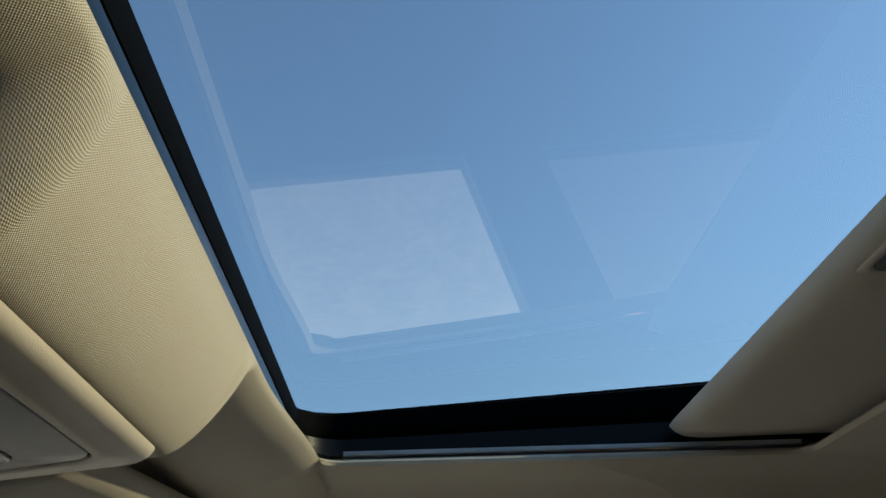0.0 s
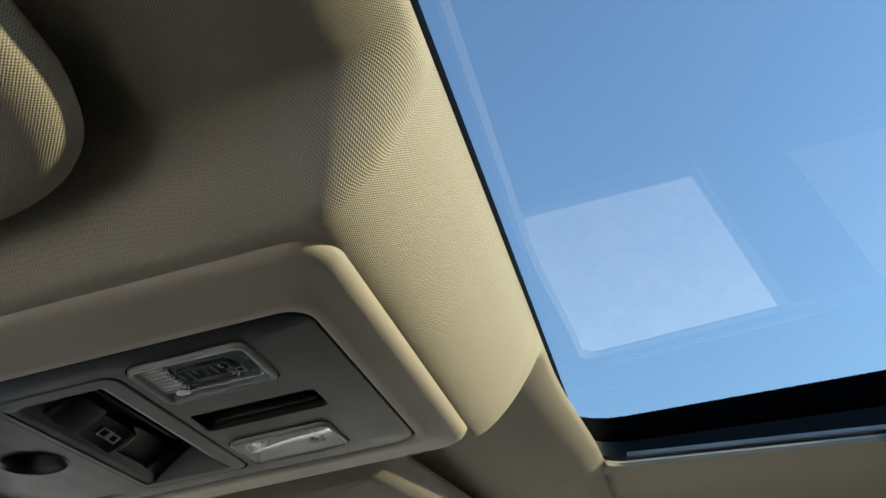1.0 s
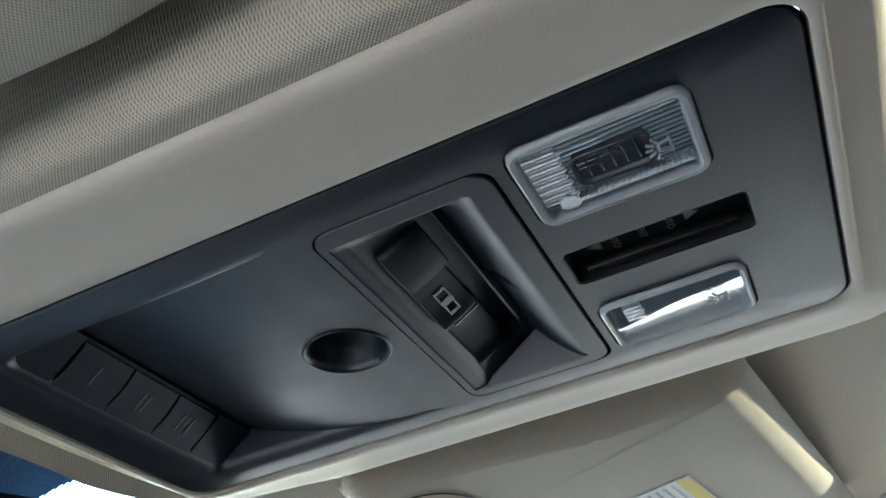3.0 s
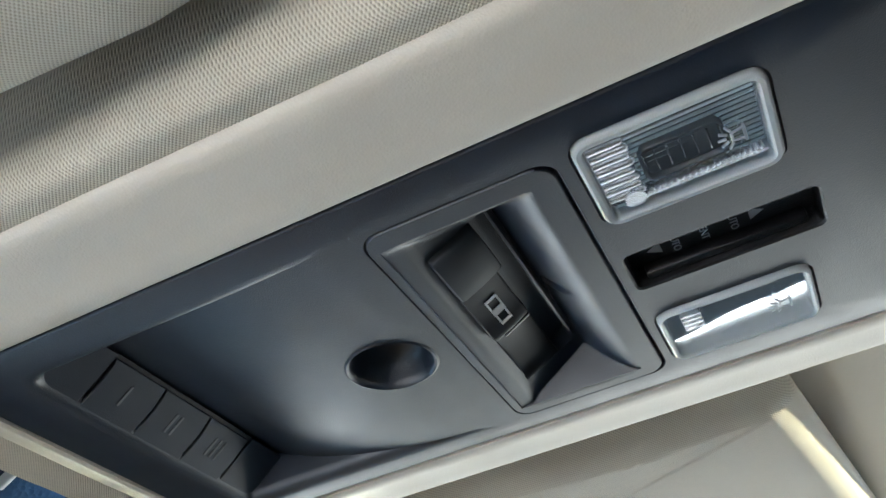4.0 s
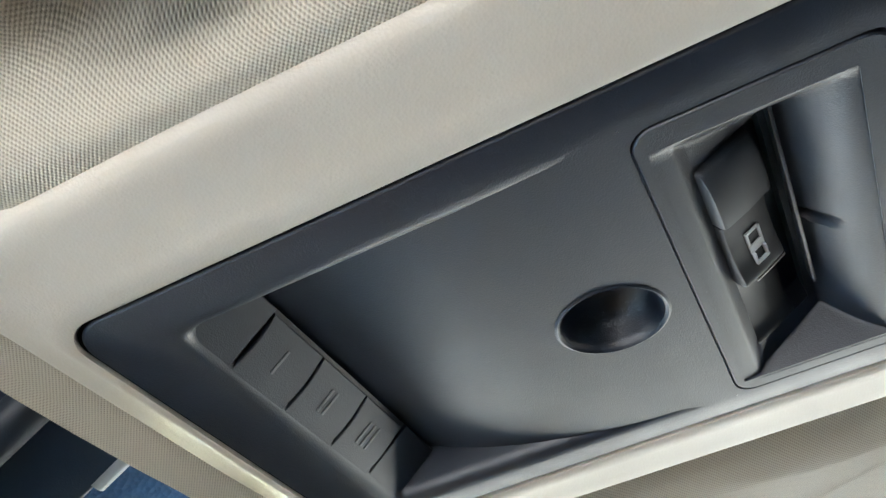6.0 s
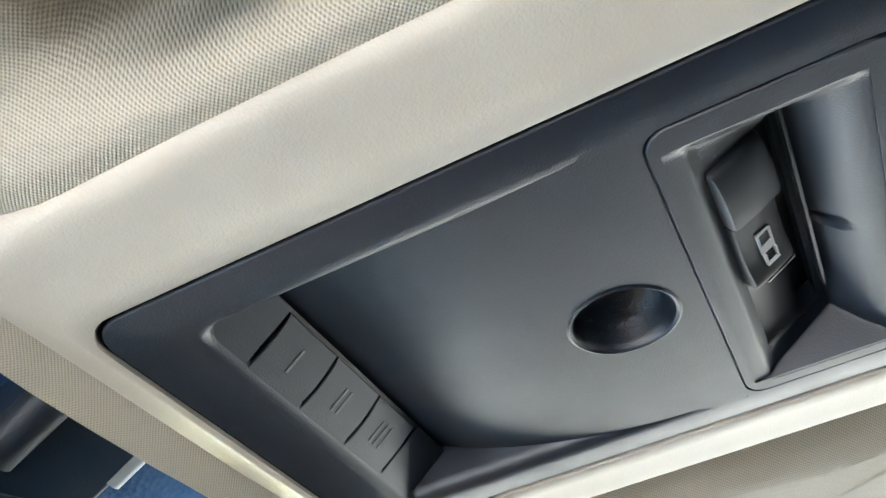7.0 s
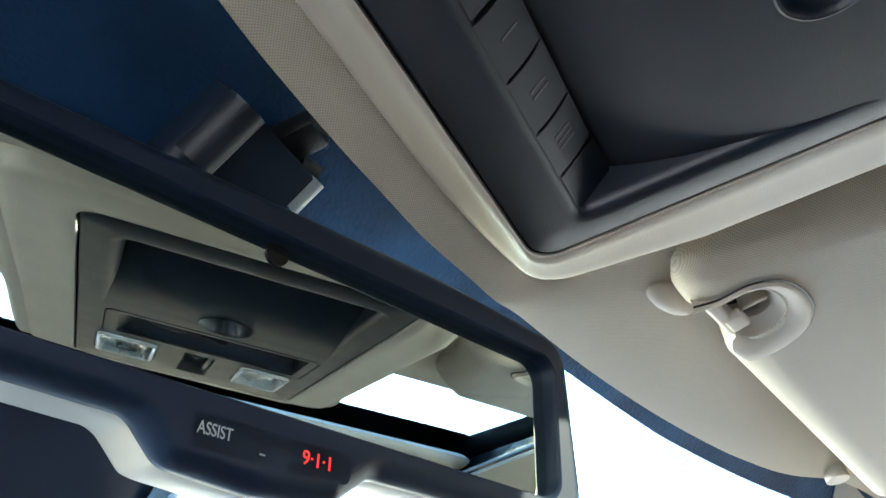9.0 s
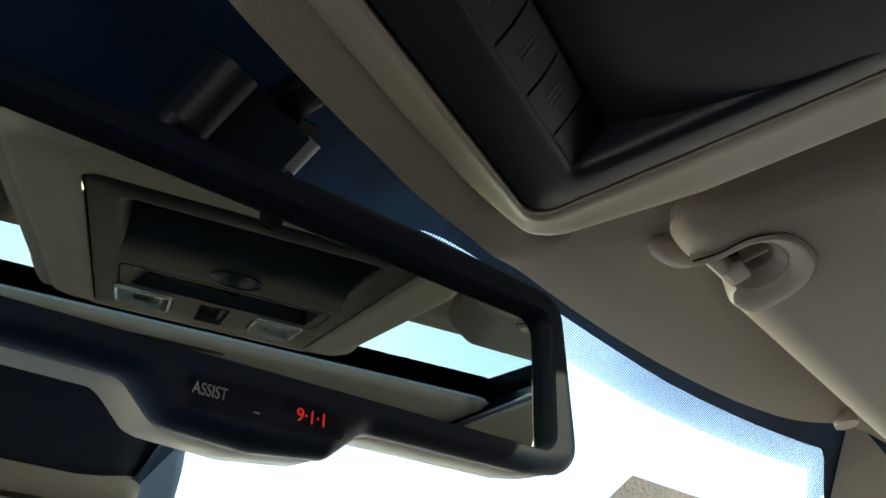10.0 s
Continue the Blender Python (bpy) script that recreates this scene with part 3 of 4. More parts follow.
# three garage-opener buttons on the sloping front of the scoop
BY0, BZ0, BY1, BZ1 = 0.2598, 1.2010, 0.2430, 1.2148
slope = Vector((0, BY1 - BY0, BZ1 - BZ0))
tang = slope.normalized()
nrm = Vector((0, -abs(tang.z), -abs(tang.y))).normalized()
on_slope = lambda: Matrix(((1, 0, 0, 0), (0, tang.y, nrm.y, BY0), (0, tang.z, nrm.z, BZ0), (0, 0, 0, 1)))
M_BTN = on_slope()
bm = block(-0.0535, 0.0570, -0.0005, slope.length + 0.0005, -0.0022, -0.0008, m=M_BTN)
part("button_plate", bm, m_dark, console, "dark plate behind the buttons")
XS = (-0.0362, -0.0113, 0.0135, 0.0362)
for x0, x1 in ((-0.0550, XS[0] - 0.0004), (XS[3] + 0.0012, 0.0570)):
    part("button_cheek", block(x0, x1, 0.0006, slope.length + 0.0005, -0.0012, 0.0004, 0.0003, 1, m=M_BTN), m_panel, console)
for k in range(3):
    x0, x1 = XS[k] + 0.0005, XS[k + 1] - 0.0005
    L_ = slope.length
    bow = lambda v: 0.0013 * math.sin(math.pi * v / L_)
    vs = [0.0010 + (L_ - 0.0018) * i / 8 for i in range(9)]
    out = [(x1 + bow(v) - 0.0007 * v / L_, v) for v in vs] + [(x0 + bow(v) - 0.0007 * v / L_, v) for v in reversed(vs)]
    bm = bmesh.new()
    loft(bm, [(out, -0.0012), (out, 0.0003), (inset(out, 0.0003), 0.0006)], False, True)
    bmesh.ops.transform(bm, matrix=M_BTN, verts=bm.verts)
    button = part("button", bm, m_panel, console, "flush charcoal button with pale stroke marks")
    cx = (x0 + x1) / 2
    for j in range(k + 1):
        o = (j - k / 2) * 0.0026
        part("mark", block(cx + o - 0.00045, cx + o + 0.00045, L_ * 0.36, L_ * 0.72, 0.0006, 0.00085, m=M_BTN), m_dim, button, "pale grey stroke", False)

# switch bezel: a V-shaped trough, the rocker on its forward slope, a divider at the bottom
TX0, TX1, TY0, TY1 = -0.0500, 0.0562, 0.0916, 0.1362         # the trough's rim
PX0, PX1, PY0, PY1 = -0.0358, 0.0440, 0.1105, 0.1287         # pocket for the rocker
GX, GY = 0.0060, 0.1030                                      # bored hole in the rear slope


def smooth_min(values, k):
    low = min(values)
    return low - k * math.log(sum(math.exp(-(v - low) / k) for v in values))


def trough(x, y):
    """Depth of the trough above the bezel's face."""
    f = TY1 - y
    front = 0.55 * max(f - 0.0045, 0) + 0.0085 * (min(f, 0.0075) / 0.0075) ** 2 * 0.16
    r = max(y - TY0, 0) / 0.0155
    rear = 0.0145 * r ** 1.45
    near = 0.0125 * (max(x - TX0, 0) / 0.0125) ** 1.25
    end = 3.2 * max(TX1 - 0.0006 - x, 0)
    d = smooth_min((front, rear, near), 0.0007) + 0.0007 * math.log(3) * 0.5
    d = max(smooth_min((max(d, 0.0), end), 0.0004) + 0.0001, 0.0)
    w = ((x - GX) / 0.0026) ** 2 + ((y - GY) / 0.0052) ** 2
    return d + 0.0052 * math.sqrt(max(1 - w, 0)) * smooth01(-1.1, 0.9, (y - GY) / 0.0052)


def with_lines(a, b, step, marks):
    n = max(int((b - a) / step), 1)
    vals = [a + (b - a) * i / n for i in range(n + 1)]
    for mk in marks:
        vals = [v for v in vals if abs(v - mk) > step * 0.4] + [mk - 0.00004, mk + 0.00004]
    return sorted(vals)


bm = bmesh.new()
so = rrect(*SWB, 0.006)
rim = rrect(TX0 - 0.0004, TX1 + 0.0004, TY0 - 0.0004, TY1 + 0.0004, 0.0006, n=2)
plate(bm, inset(so, 0.0003), [rim], PZ - 0.0003)
loft(bm, [(inset(so, 0.0003), PZ - 0.0003), (so, PZ), (inset(so, -0.0002), PZ + 0.0005), (inset(so, -0.0002), PZ + 0.005)])
xs = with_lines(TX0 - 0.0004, TX1 - 0.0062, 0.00065, (PX0, PX1)) + [TX1 - 0.0060 + 0.0002 * i for i in range(33)]
ys = with_lines(TY0 - 0.0004, TY1 + 0.0004, 0.00060, (PY0, PY1))
net = []
for y in ys:
    row = []
    for x in xs:
        d = trough(x, y)
        if PX0 < x < PX1 and PY0 < y < PY1:
            d = max(d, 0.0) + 0.0075
        row.append(bm.verts.new((x, y, PZ - 0.0003 + d)))
    net.append(row)
for a, c in zip(net, net[1:]):
    bridge(bm, a, c, closed=False)
bezel = part("switch_bezel", bm, m_panel, console, "charcoal bezel round a deep switch trough")

# rocker: lengths along x and down the forward slope, heights off the slope
SLOPE_A = math.atan(0.55)
M_ROCK = Matrix.Translation((0, 0.1287, 1.2012)) @ Matrix(((1, 0, 0, 0), (0, -math.cos(SLOPE_A), -math.sin(SLOPE_A), 0), (0, math.sin(SLOPE_A), -math.cos(SLOPE_A), 0), (0, 0, 0, 1)))


def rocker_piece(profile, s0, s1, edge=0.0009, drop=0.0060):
    """A bar with that profile along x, its long edges rounded off."""
    bm = bmesh.new()
    rows = []
    for s_, dz in ((s0, -drop), (s0, -edge), (s0 + edge * 0.3, -edge * 0.3), (s0 + edge, 0.0), ((s0 + s1) / 2, 0.0003), (s1 - edge, 0.0), (s1 - edge * 0.3, -edge * 0.3), (s1, -edge), (s1 + 0.0004, -drop)):
        rows.append([bm.verts.new((x, s_, (h if dz > -0.004 else min(h, 0)) + dz)) for x, h in profile])
    for a, c in zip(rows, rows[1:]):
        bridge(bm, a, c, closed=False)
    for k in (0, -1):
        bm.faces.new([r[k] for r in rows])
    bmesh.ops.transform(bm, matrix=M_ROCK, verts=bm.verts)
    return bm


def curve(points, n=6):
    """Points on a smooth line through the given ones."""
    out = []
    for i in range(len(points) - 1):
        p0, p1, p2, p3 = points[max(i - 1, 0)], points[i], points[i + 1], points[min(i + 2, len(points) - 1)]
        for k in range(n):
            t = k / n
            out.append(tuple(0.5 * (2 * b + (c - a) * t + (2 * a - 5 * b + 4 * c - d) * t * t + (3 * b - a - 3 * c + d) * t ** 3) for a, b, c, d in zip(p0, p1, p2, p3)))
    return out + [points[-1]]


cover = curve([(-0.0354, -0.0060), (-0.0352, -0.0015), (-0.0335, 0.0008), (-0.0280, 0.0021), (-0.0210, 0.0026), (-0.0160, 0.0025)])
face = curve([(-0.0158, 0.0017), (-0.0080, 0.0016), (0.0000, 0.0020), (0.0060, 0.0030), (0.0082, 0.0031), (0.0092, 0.0024)]) + [(0.0094, -0.0012)]
tail = curve([(0.0095, -0.0012), (0.0140, -0.0024), (0.0240, -0.0030), (0.0360, -0.0026), (0.0415, -0.0012), (0.0432, -0.0016), (0.0437, -0.0050)])
rocker = part("rocker_switch", rocker_piece(cover, 0.0006, 0.0172, 0.0014), m_cover, console, "satin grey sunroof rocker switch, lightened for the light on it")
part("rocker_face", rocker_piece(face, 0.0004, 0.0150), m_rocker, rocker, "black rocker face with a window icon")
part("rocker_tail", rocker_piece(tail, 0.0004, 0.0158), m_rocker, rocker, "hollowed black end of the rocker")
part("grip", block(0.0083, 0.0100, 0.0040, 0.0148, 0.0016, 0.0034, 0.0006, m=M_ROCK), m_gloss, rocker, "narrow gloss grip ridge")
# window icon: an outlined pane, a filled half and a lower frame
bm = bmesh.new()
iy0, iy1, iz0, iz1 = 0.0055, 0.0102, 0.0016, 0.00245
for x0, x1, y0, y1 in ((-0.0085, -0.0079, iy0 + 0.0006, iy1), (-0.0085, -0.0030, iy0, iy0 + 0.0006), (-0.0085, -0.0030, iy1 - 0.0006, iy1), (-0.0034, -0.0006, iy0, iy1),
                       (0.0030, 0.0036, iy0 + 0.0002, iy1 - 0.0002), (-0.0008, 0.0036, iy0 + 0.0002, iy0 + 0.0008), (-0.0008, 0.0036, iy1 - 0.0008, iy1 - 0.0002)):
    lift = 0.0003 + 0.0011 * smooth01(-0.003, 0.0035, (x0 + x1) / 2)
    block(x0, x1, y0, y1, iz0, iz1 - 0.0003 + lift, m=M_ROCK, bm=bm)
part("icon", bm, m_print, rocker, "white window icon", False)
bm = block(-0.0435, 0.0335, 0.1076, 0.1087, PZ + 0.0098, PZ + 0.0190, 0.0005)
part("divider", bm, m_panel, console, "thin divider ridge")

# slot switch with lettering on its wall
bm = bmesh.new()
sl = rrect(*SLOT, 0.003)
loft(bm, [(sl, PZ), (inset(sl, 0.0006), PZ + 0.0006), (inset(sl, 0.001), PZ + 0.0065)], False, True)
slot = part("slot_switch", bm, m_dark, console, "sunken black slide switch")
part("slider", block(0.0066, 0.0100, 0.026, 0.075, PZ + 0.0022, PZ + 0.0065, 0.0008), m_dark, slot, "black slider bar")
for body, y in (("AUTO", 0.0460), ("VENT", 0.0548), ("AUTO", 0.0636)):
    m = Matrix(((1, 0, 0, 0.0016), (0, -1, 0, y), (0, 0, -1, PZ + 0.0063), (0, 0, 0, 1)))
    lettering("lettering", body, 0.0034, m, m_print, slot, label="small white lettering")
for y, d in ((0.0412, -1), (0.0680, 1)):
    bm = bmesh.new()
    bm.faces.new([bm.verts.new(p) for p in ((-0.0010, y, PZ + 0.0063), (0.0045, y, PZ + 0.0063), (0.0018, y + d * 0.0045, PZ + 0.0063))])
    part("arrow", bm, m_print, slot, "white arrow", False)


# two map lamps
def map_lamp(b, small):
    x0, x1, y0, y1 = b
    out = rrect(x0, x1, y0, y1, 0.005, n=7)
    rim = 0.0022 if small else 0.0030
    bm = bmesh.new()
    loft(bm, [(out, PZ + 0.004), (out, PZ - 0.0006), (inset(out, 0.0004), PZ - 0.0013), (inset(out, 0.0010), PZ - 0.0017), (inset(out, rim - 0.0008), PZ - 0.0016), (inset(out, rim - 0.0002), PZ - 0.0010),
              (inset(out, rim), PZ - 0.0004), (inset(out, rim + 0.0003), PZ + 0.004)])
    lamp = part("map_lamp", bm, m_frost, console, "clear ribbed reading lamp")
    bm = bmesh.new()
    bm.faces.new(loop3(bm, inset(out, rim - 0.0003), PZ - 0.0011))
    part("lens", bm, m_lens, lamp, "clear lens")
    xa, xb, ya, yb = x0 + rim + 0.0002, x1 - rim - 0.0002, y0 + rim + 0.0002, y1 - rim - 0.0002
    cx, cy = (x0 + x1) / 2, (y0 + y1) / 2
    part("tray", block(x0 + 0.0002, x1 - 0.0002, y0 + 0.0002, y1 - 0.0002, PZ + 0.0120, PZ + 0.0130), m_bezel, lamp, "pale lamp tray")
    bm = bmesh.new()
    rows = []
    if small:                                       # a smooth trough with a ribbed forward corner
        for i in range(41):
            f = i / 40
            x = xa + (xb - xa) * f
            row = []
            for j in range(25):
                g = j / 24
                y = ya + (yb - ya) * g
                split = 0.30 + 0.34 * g ** 1.4 + 0.02 * math.sin(9 * g)
                z = PZ + (0.0006 + 0.0060 * (split - f) if f < split else 0.0006 + 0.13 * (x - xa - (xb - xa) * split))
                row.append(bm.verts.new((x, y, z)))
            rows.append(row)
    else:                                           # long ribs, finer towards the pale side
        n = 15
        for i in range(n * 6 + 1):
            x = xa + (xb - xa) * i / (n * 6)
            z = PZ + 0.0006 + 0.0010 * abs(math.sin(math.pi * i / 6)) + 0.05 * (x - xa)
            rows.append([bm.verts.new((x, ya + (yb - ya) * j / 8, z + 0.02 * (yb - ya) * (1 - j / 8))) for j in range(9)])
    for a, c in zip(rows, rows[1:]):
        bridge(bm, a, c, closed=False)
    part("reflector", bm, m_satin if small else m_lampdark, lamp, "silver reflector")
    if not small:
        o = rrect(cx - 0.0052, cx + 0.0068, cy - 0.0115, cy + 0.0095, 0.0025)
        bm = bmesh.new()
        loft(bm, [(inset(o, -0.0007), PZ + 0.0030), (inset(o, -0.0007), PZ + 0.0006), (inset(o, -0.0004), PZ + 0.0002), (inset(o, 0.0001), PZ + 0.0002), (inset(o, 0.0005), PZ + 0.0006), (inset(o, 0.0008), PZ + 0.0016), (inset(o, 0.0016), PZ + 0.0018)], False, True)
        part("bulb_window", bm, m_bulb, lamp, "smoked bulb window with a raised rim")
        for i in range(5):
            y = cy - 0.008 + 0.0035 * i
            part("rib", block(cx - 0.0028, cx + 0.0043, y - 0.0003, y + 0.0003, PZ + 0.0008, PZ + 0.0017, 0.0002), m_bulb, lamp)
        for i in range(20):
            y = ya + 0.0015 + (yb - ya - 0.0125) * i / 19
            tilt = Matrix.Translation((xb - 0.0036, y, PZ + 0.0006)) @ Matrix.Rotation(radians(45), 4, "Z")
            part("prism", block(-0.00085, 0.00085, -0.00085, 0.00085, -0.0010, 0.0022, 0.0004, m=tilt), m_chrome, lamp)
        for i in range(8):
            x = xa + 0.0030 + 0.0029 * i
            bm = rod(bmesh.new(), (x, yb - 0.0088 - 0.0006 * (i % 2), PZ + 0.0011), (x, yb - 0.0002, PZ + 0.0011), 0.0013, 12)
            bmesh.ops.create_uvsphere(bm, u_segments=12, v_segments=8, radius=0.0013, matrix=Matrix.Translation((x, yb - 0.0088 - 0.0006 * (i % 2), PZ + 0.0011)))
            part("flute", bm, m_chrome, lamp, "bright flute")
        bm = rod(bmesh.new(), (xb - 0.0040, yb - 0.0070, PZ - 0.0006), (xb - 0.0040, yb - 0.0070, PZ + 0.0030), 0.0030, 24)
        part("lens_boss", bm, m_chrome, lamp, "round bright boss")
    else:
        for i in range(4):
            part("flute", block(xa + 0.0034 + 0.0026 * i, xa + 0.0045 + 0.0026 * i, yb - 0.0115, yb - 0.0050, PZ - 0.0006, PZ + 0.0012, 0.0003), m_chrome, lamp)
        part("inner_ledge", block(xa + 0.0001, xa + 0.0009, ya + 0.008, yb - 0.012, PZ - 0.0008, PZ + 0.0012, 0.0003), m_frost, lamp, "pale ledge inside the rim")
    # lamp symbol with rays
    sx, sy = cx + 0.001, y0 + 0.0105
    bm = bmesh.new()
    for i in range(5):
        a = radians(-60 + 30 * i) + math.pi / 2
        rod(bm, (sx + 0.0026 * math.cos(a), sy + 0.0026 * math.sin(a), PZ - 0.0010), (sx + 0.0048 * math.cos(a), sy + 0.0048 * math.sin(a), PZ - 0.0010), 0.0004, 6)
    block(sx - 0.0028, sx + 0.0028, sy - 0.0024, sy - 0.0017, PZ - 0.0014, PZ - 0.0004, bm=bm)
    rod(bm, (sx - 0.0020, sy - 0.0018, PZ - 0.0010), (sx - 0.0014, sy + 0.0012, PZ - 0.0010), 0.0004, 6)
    rod(bm, (sx + 0.0020, sy - 0.0018, PZ - 0.0010), (sx + 0.0014, sy + 0.0012, PZ - 0.0010), 0.0004, 6)
    rod(bm, (sx - 0.0014, sy + 0.0012, PZ - 0.0010), (sx + 0.0014, sy + 0.0012, PZ - 0.0010), 0.0004, 6)
    part("lamp_symbol", bm, m_symbol, lamp, "moulded lamp symbol")


map_lamp(LENSES[0], False)
map_lamp(LENSES[1], True)


# ---- sun visors ----
def visor_z(y, z):
    """The visors slope up towards their rear edge."""
    return z + 0.11 * (0.22 - y)


def sloped(bm):
    for v in bm.verts:
        v.co.z = visor_z(v.co.y, v.co.z)
    return bm


def visor(name, corners, label, recess=None, tucked=None):
    """A padded cloth visor folded up against the headliner; recess: an outline cut out of it; tucked: the line of an edge that rises beside the console."""
    v = tagged(thing(name, "", ""), label, "sun visor", group="sun visors")
    o = fillet(corners, n=12)
    bm = bmesh.new()
    loft(bm, [(inset(o, 0.0085), 1.2222), (inset(o, 0.0050), 1.2212), (inset(o, 0.0018), 1.2185), (o, 1.2130), (inset(o, 0.0006), 1.2102), (inset(o, 0.0020), 1.2080),
              (inset(o, 0.0042), 1.2063), (inset(o, 0.0070), 1.2050), (inset(o, 0.0100), 1.2041), (inset(o, 0.0130), 1.2035), (inset(o, 0.0160), 1.2031)] + ([(inset(o, 0.0200), 1.2031)] if tucked else []), True, True)
    bmesh.ops.triangulate(bm, faces=[f for f in bm.faces if len(f.verts) > 4], ngon_method="EAR_CLIP")
    body = part("body", bm, m_visor, v)
    if recess:
        bm = bmesh.new()
        loft(bm, [(recess, 1.1900), (recess, 1.2195)], True, True)
        tool = link("recess_tool", bm, m_visor)
        cutting = body.modifiers.new("recess", "BOOLEAN")
        cutting.operation, cutting.object, cutting.solver, cutting.use_self = "DIFFERENCE", tool, "EXACT", True
        bpy.context.view_layer.update()
        me = bpy.data.meshes.new_from_object(body.evaluated_get(bpy.context.evaluated_depsgraph_get()))
        body.modifiers.clear()
        body.data = me
        bpy.data.objects.remove(tool)
        me.set_sharp_from_angle(angle=radians(38))
    for vert in body.data.vertices:
        vert.co.z = visor_z(vert.co.y, vert.co.z)
        if tucked:
            inward = vert.co.x - tucked(vert.co.y)
            vert.co.z += 0.011 * (1 - smooth01(-0.004, 0.026, inward)) * (1 - smooth01(0.190, 0.225, vert.co.y))
    return v


def smooth_line(points, n=6):
    """A smooth open line through the points."""
    out = []
    for i in range(len(points) - 1):
        p0, p1, p2, p3 = (points[min(max(i + k, 0), len(points) - 1)] for k in (-1, 0, 1, 2))
        for k in range(n):
            t = k / n
            out.append(tuple(0.5 * (2 * b + (c - a) * t + (2 * a - 5 * b + 4 * c - d) * t * t + (3 * b - a - 3 * c + d) * t ** 3) for a, b, c, d in zip(p0, p1, p2, p3)))
    return out + [points[-1]]


def aside(line, d):
    """The open line moved to its right by d."""
    out = []
    for k, p in enumerate(line):
        a, b = Vector(line[max(k - 1, 0)]), Vector(line[min(k + 1, len(line) - 1)])
        e = (b - a).normalized()
        out.append((p[0] + e.y * d, p[1] - e.x * d))
    return out


# rim and inner edge of the clip cup, open towards the visor's front edge
cup = smooth_line([(0.1440, 0.2365), (0.1475, 0.2250), (0.1472, 0.2125), (0.1530, 0.2012), (0.1641, 0.1938), (0.1789, 0.1900), (0.1915, 0.1903), (0.2003, 0.1948),
                   (0.2055, 0.2036), (0.2072, 0.2160), (0.2019, 0.2245), (0.1907, 0.2285), (0.1815, 0.2275), (0.1775, 0.2245)])[::-1]
cavity = smooth_line([(0.1500, 0.2335), (0.1518, 0.2260), (0.1520, 0.2180), (0.1540, 0.2105), (0.1600, 0.2062), (0.1680, 0.2040), (0.1756, 0.2042), (0.1800, 0.2065),
                      (0.1818, 0.2105), (0.1810, 0.2145), (0.1796, 0.2180), (0.1784, 0.2205), (0.1775, 0.2222), (0.1768, 0.2235)])[::-1]
recess = [(a[0] * 0.3 + b[0] * 0.7, a[1] * 0.3 + b[1] * 0.7) for a, b in zip(cup, cavity)] + [(0.1440, 0.2600), (0.2010, 0.2600), (0.1985, 0.2262), (0.1890, 0.2278), (0.1815, 0.2268)]
passenger_visor = visor("sun_visor", [(0.161, 0.044, 0.024), (0.440, 0.008, 0.024), (0.480, 0.120, 0.04), (0.484, 0.178, 0.022), (0.2150, 0.2280, 0.10), (0.1110, 0.2440, 0.030), (0.1250, 0.1800, 0.08), (0.1480, 0.1150, 0.08)],
                        "beige cloth sun visor folded up, with a white warning label", recess, lambda y: 0.125 + 0.32 * max(0.180 - y, 0) - 0.85 * max(0.180 - y - 0.065, 0) ** 2)
driver_visor = visor("sun_visor", [(-0.440, 0.010, 0.024), (-0.129, 0.0320, 0.054), (-0.129, 0.150, 0.03), (-0.140, 0.238, 0.022), (-0.230, 0.230, 0.03), (-0.480, 0.180, 0.024)], "beige cloth sun visor folded up beside the console")
bm = rod(bmesh.new(), (-0.205, 0.2330, 1.2100), (-0.165, 0.2340, 1.2100), 0.0045)
part("clip_rod", sloped(bm), m_bezel, driver_visor, "pale plastic clip rod")
# plastic clip cup and rod of the passenger visor
between = lambda k: [(a[0] + (b[0] - a[0]) * k, a[1] + (b[1] - a[1]) * k) for a, b in zip(cup, cavity)]


def open_loft(loops, ends=False):
    bm = bmesh.new()
    vs = [loop3(bm, p, z) for p, z in loops]
    for a, b in zip(vs, vs[1:]):
        bridge(bm, a, b, False)
    if ends:
        bm.faces.new([v[0] for v in vs])
        bm.faces.new([v[-1] for v in vs])
    return bm


bm = open_loft([(aside(cup, -0.0010), 1.2150), (aside(cup, -0.0012), 1.2040), (aside(cup, -0.0007), 1.2026), (cup, 1.2015), (between(0.08), 1.2010), (between(0.25), 1.2012), (between(0.45), 1.2022), (between(0.65), 1.2038),
                (between(0.82), 1.2056), (between(0.94), 1.2074), (cavity, 1.2090), (cavity, 1.2185)], True)
# dark ring just proud of the cloth, painting the joint's shade
groove = open_loft([(aside(cup, -0.0020), 1.2029), (aside(cup, -0.0018), 1.2025), (aside(cup, -0.0009), 1.2025)])
bmesh.ops.delete(groove, geom=[f for f in groove.faces if f.calc_center_median().y > 0.2235 and f.calc_center_median().x > 0.17], context="FACES")
part("groove", sloped(groove), m_dark, passenger_visor, "dark raised ring for the shaded joint round the clip cup")
clip_cup = part("clip_cup", sloped(bm), m_bezel, passenger_visor, "pale plastic clip cup")
# shade deep in the pale cup, given by a black floor
bm = bmesh.new()
bm.faces.new(loop3(bm, cavity, 1.2180))
part("cup_floor", sloped(bm), m_dark, clip_cup, "cup floor, black for the shade inside the cup")
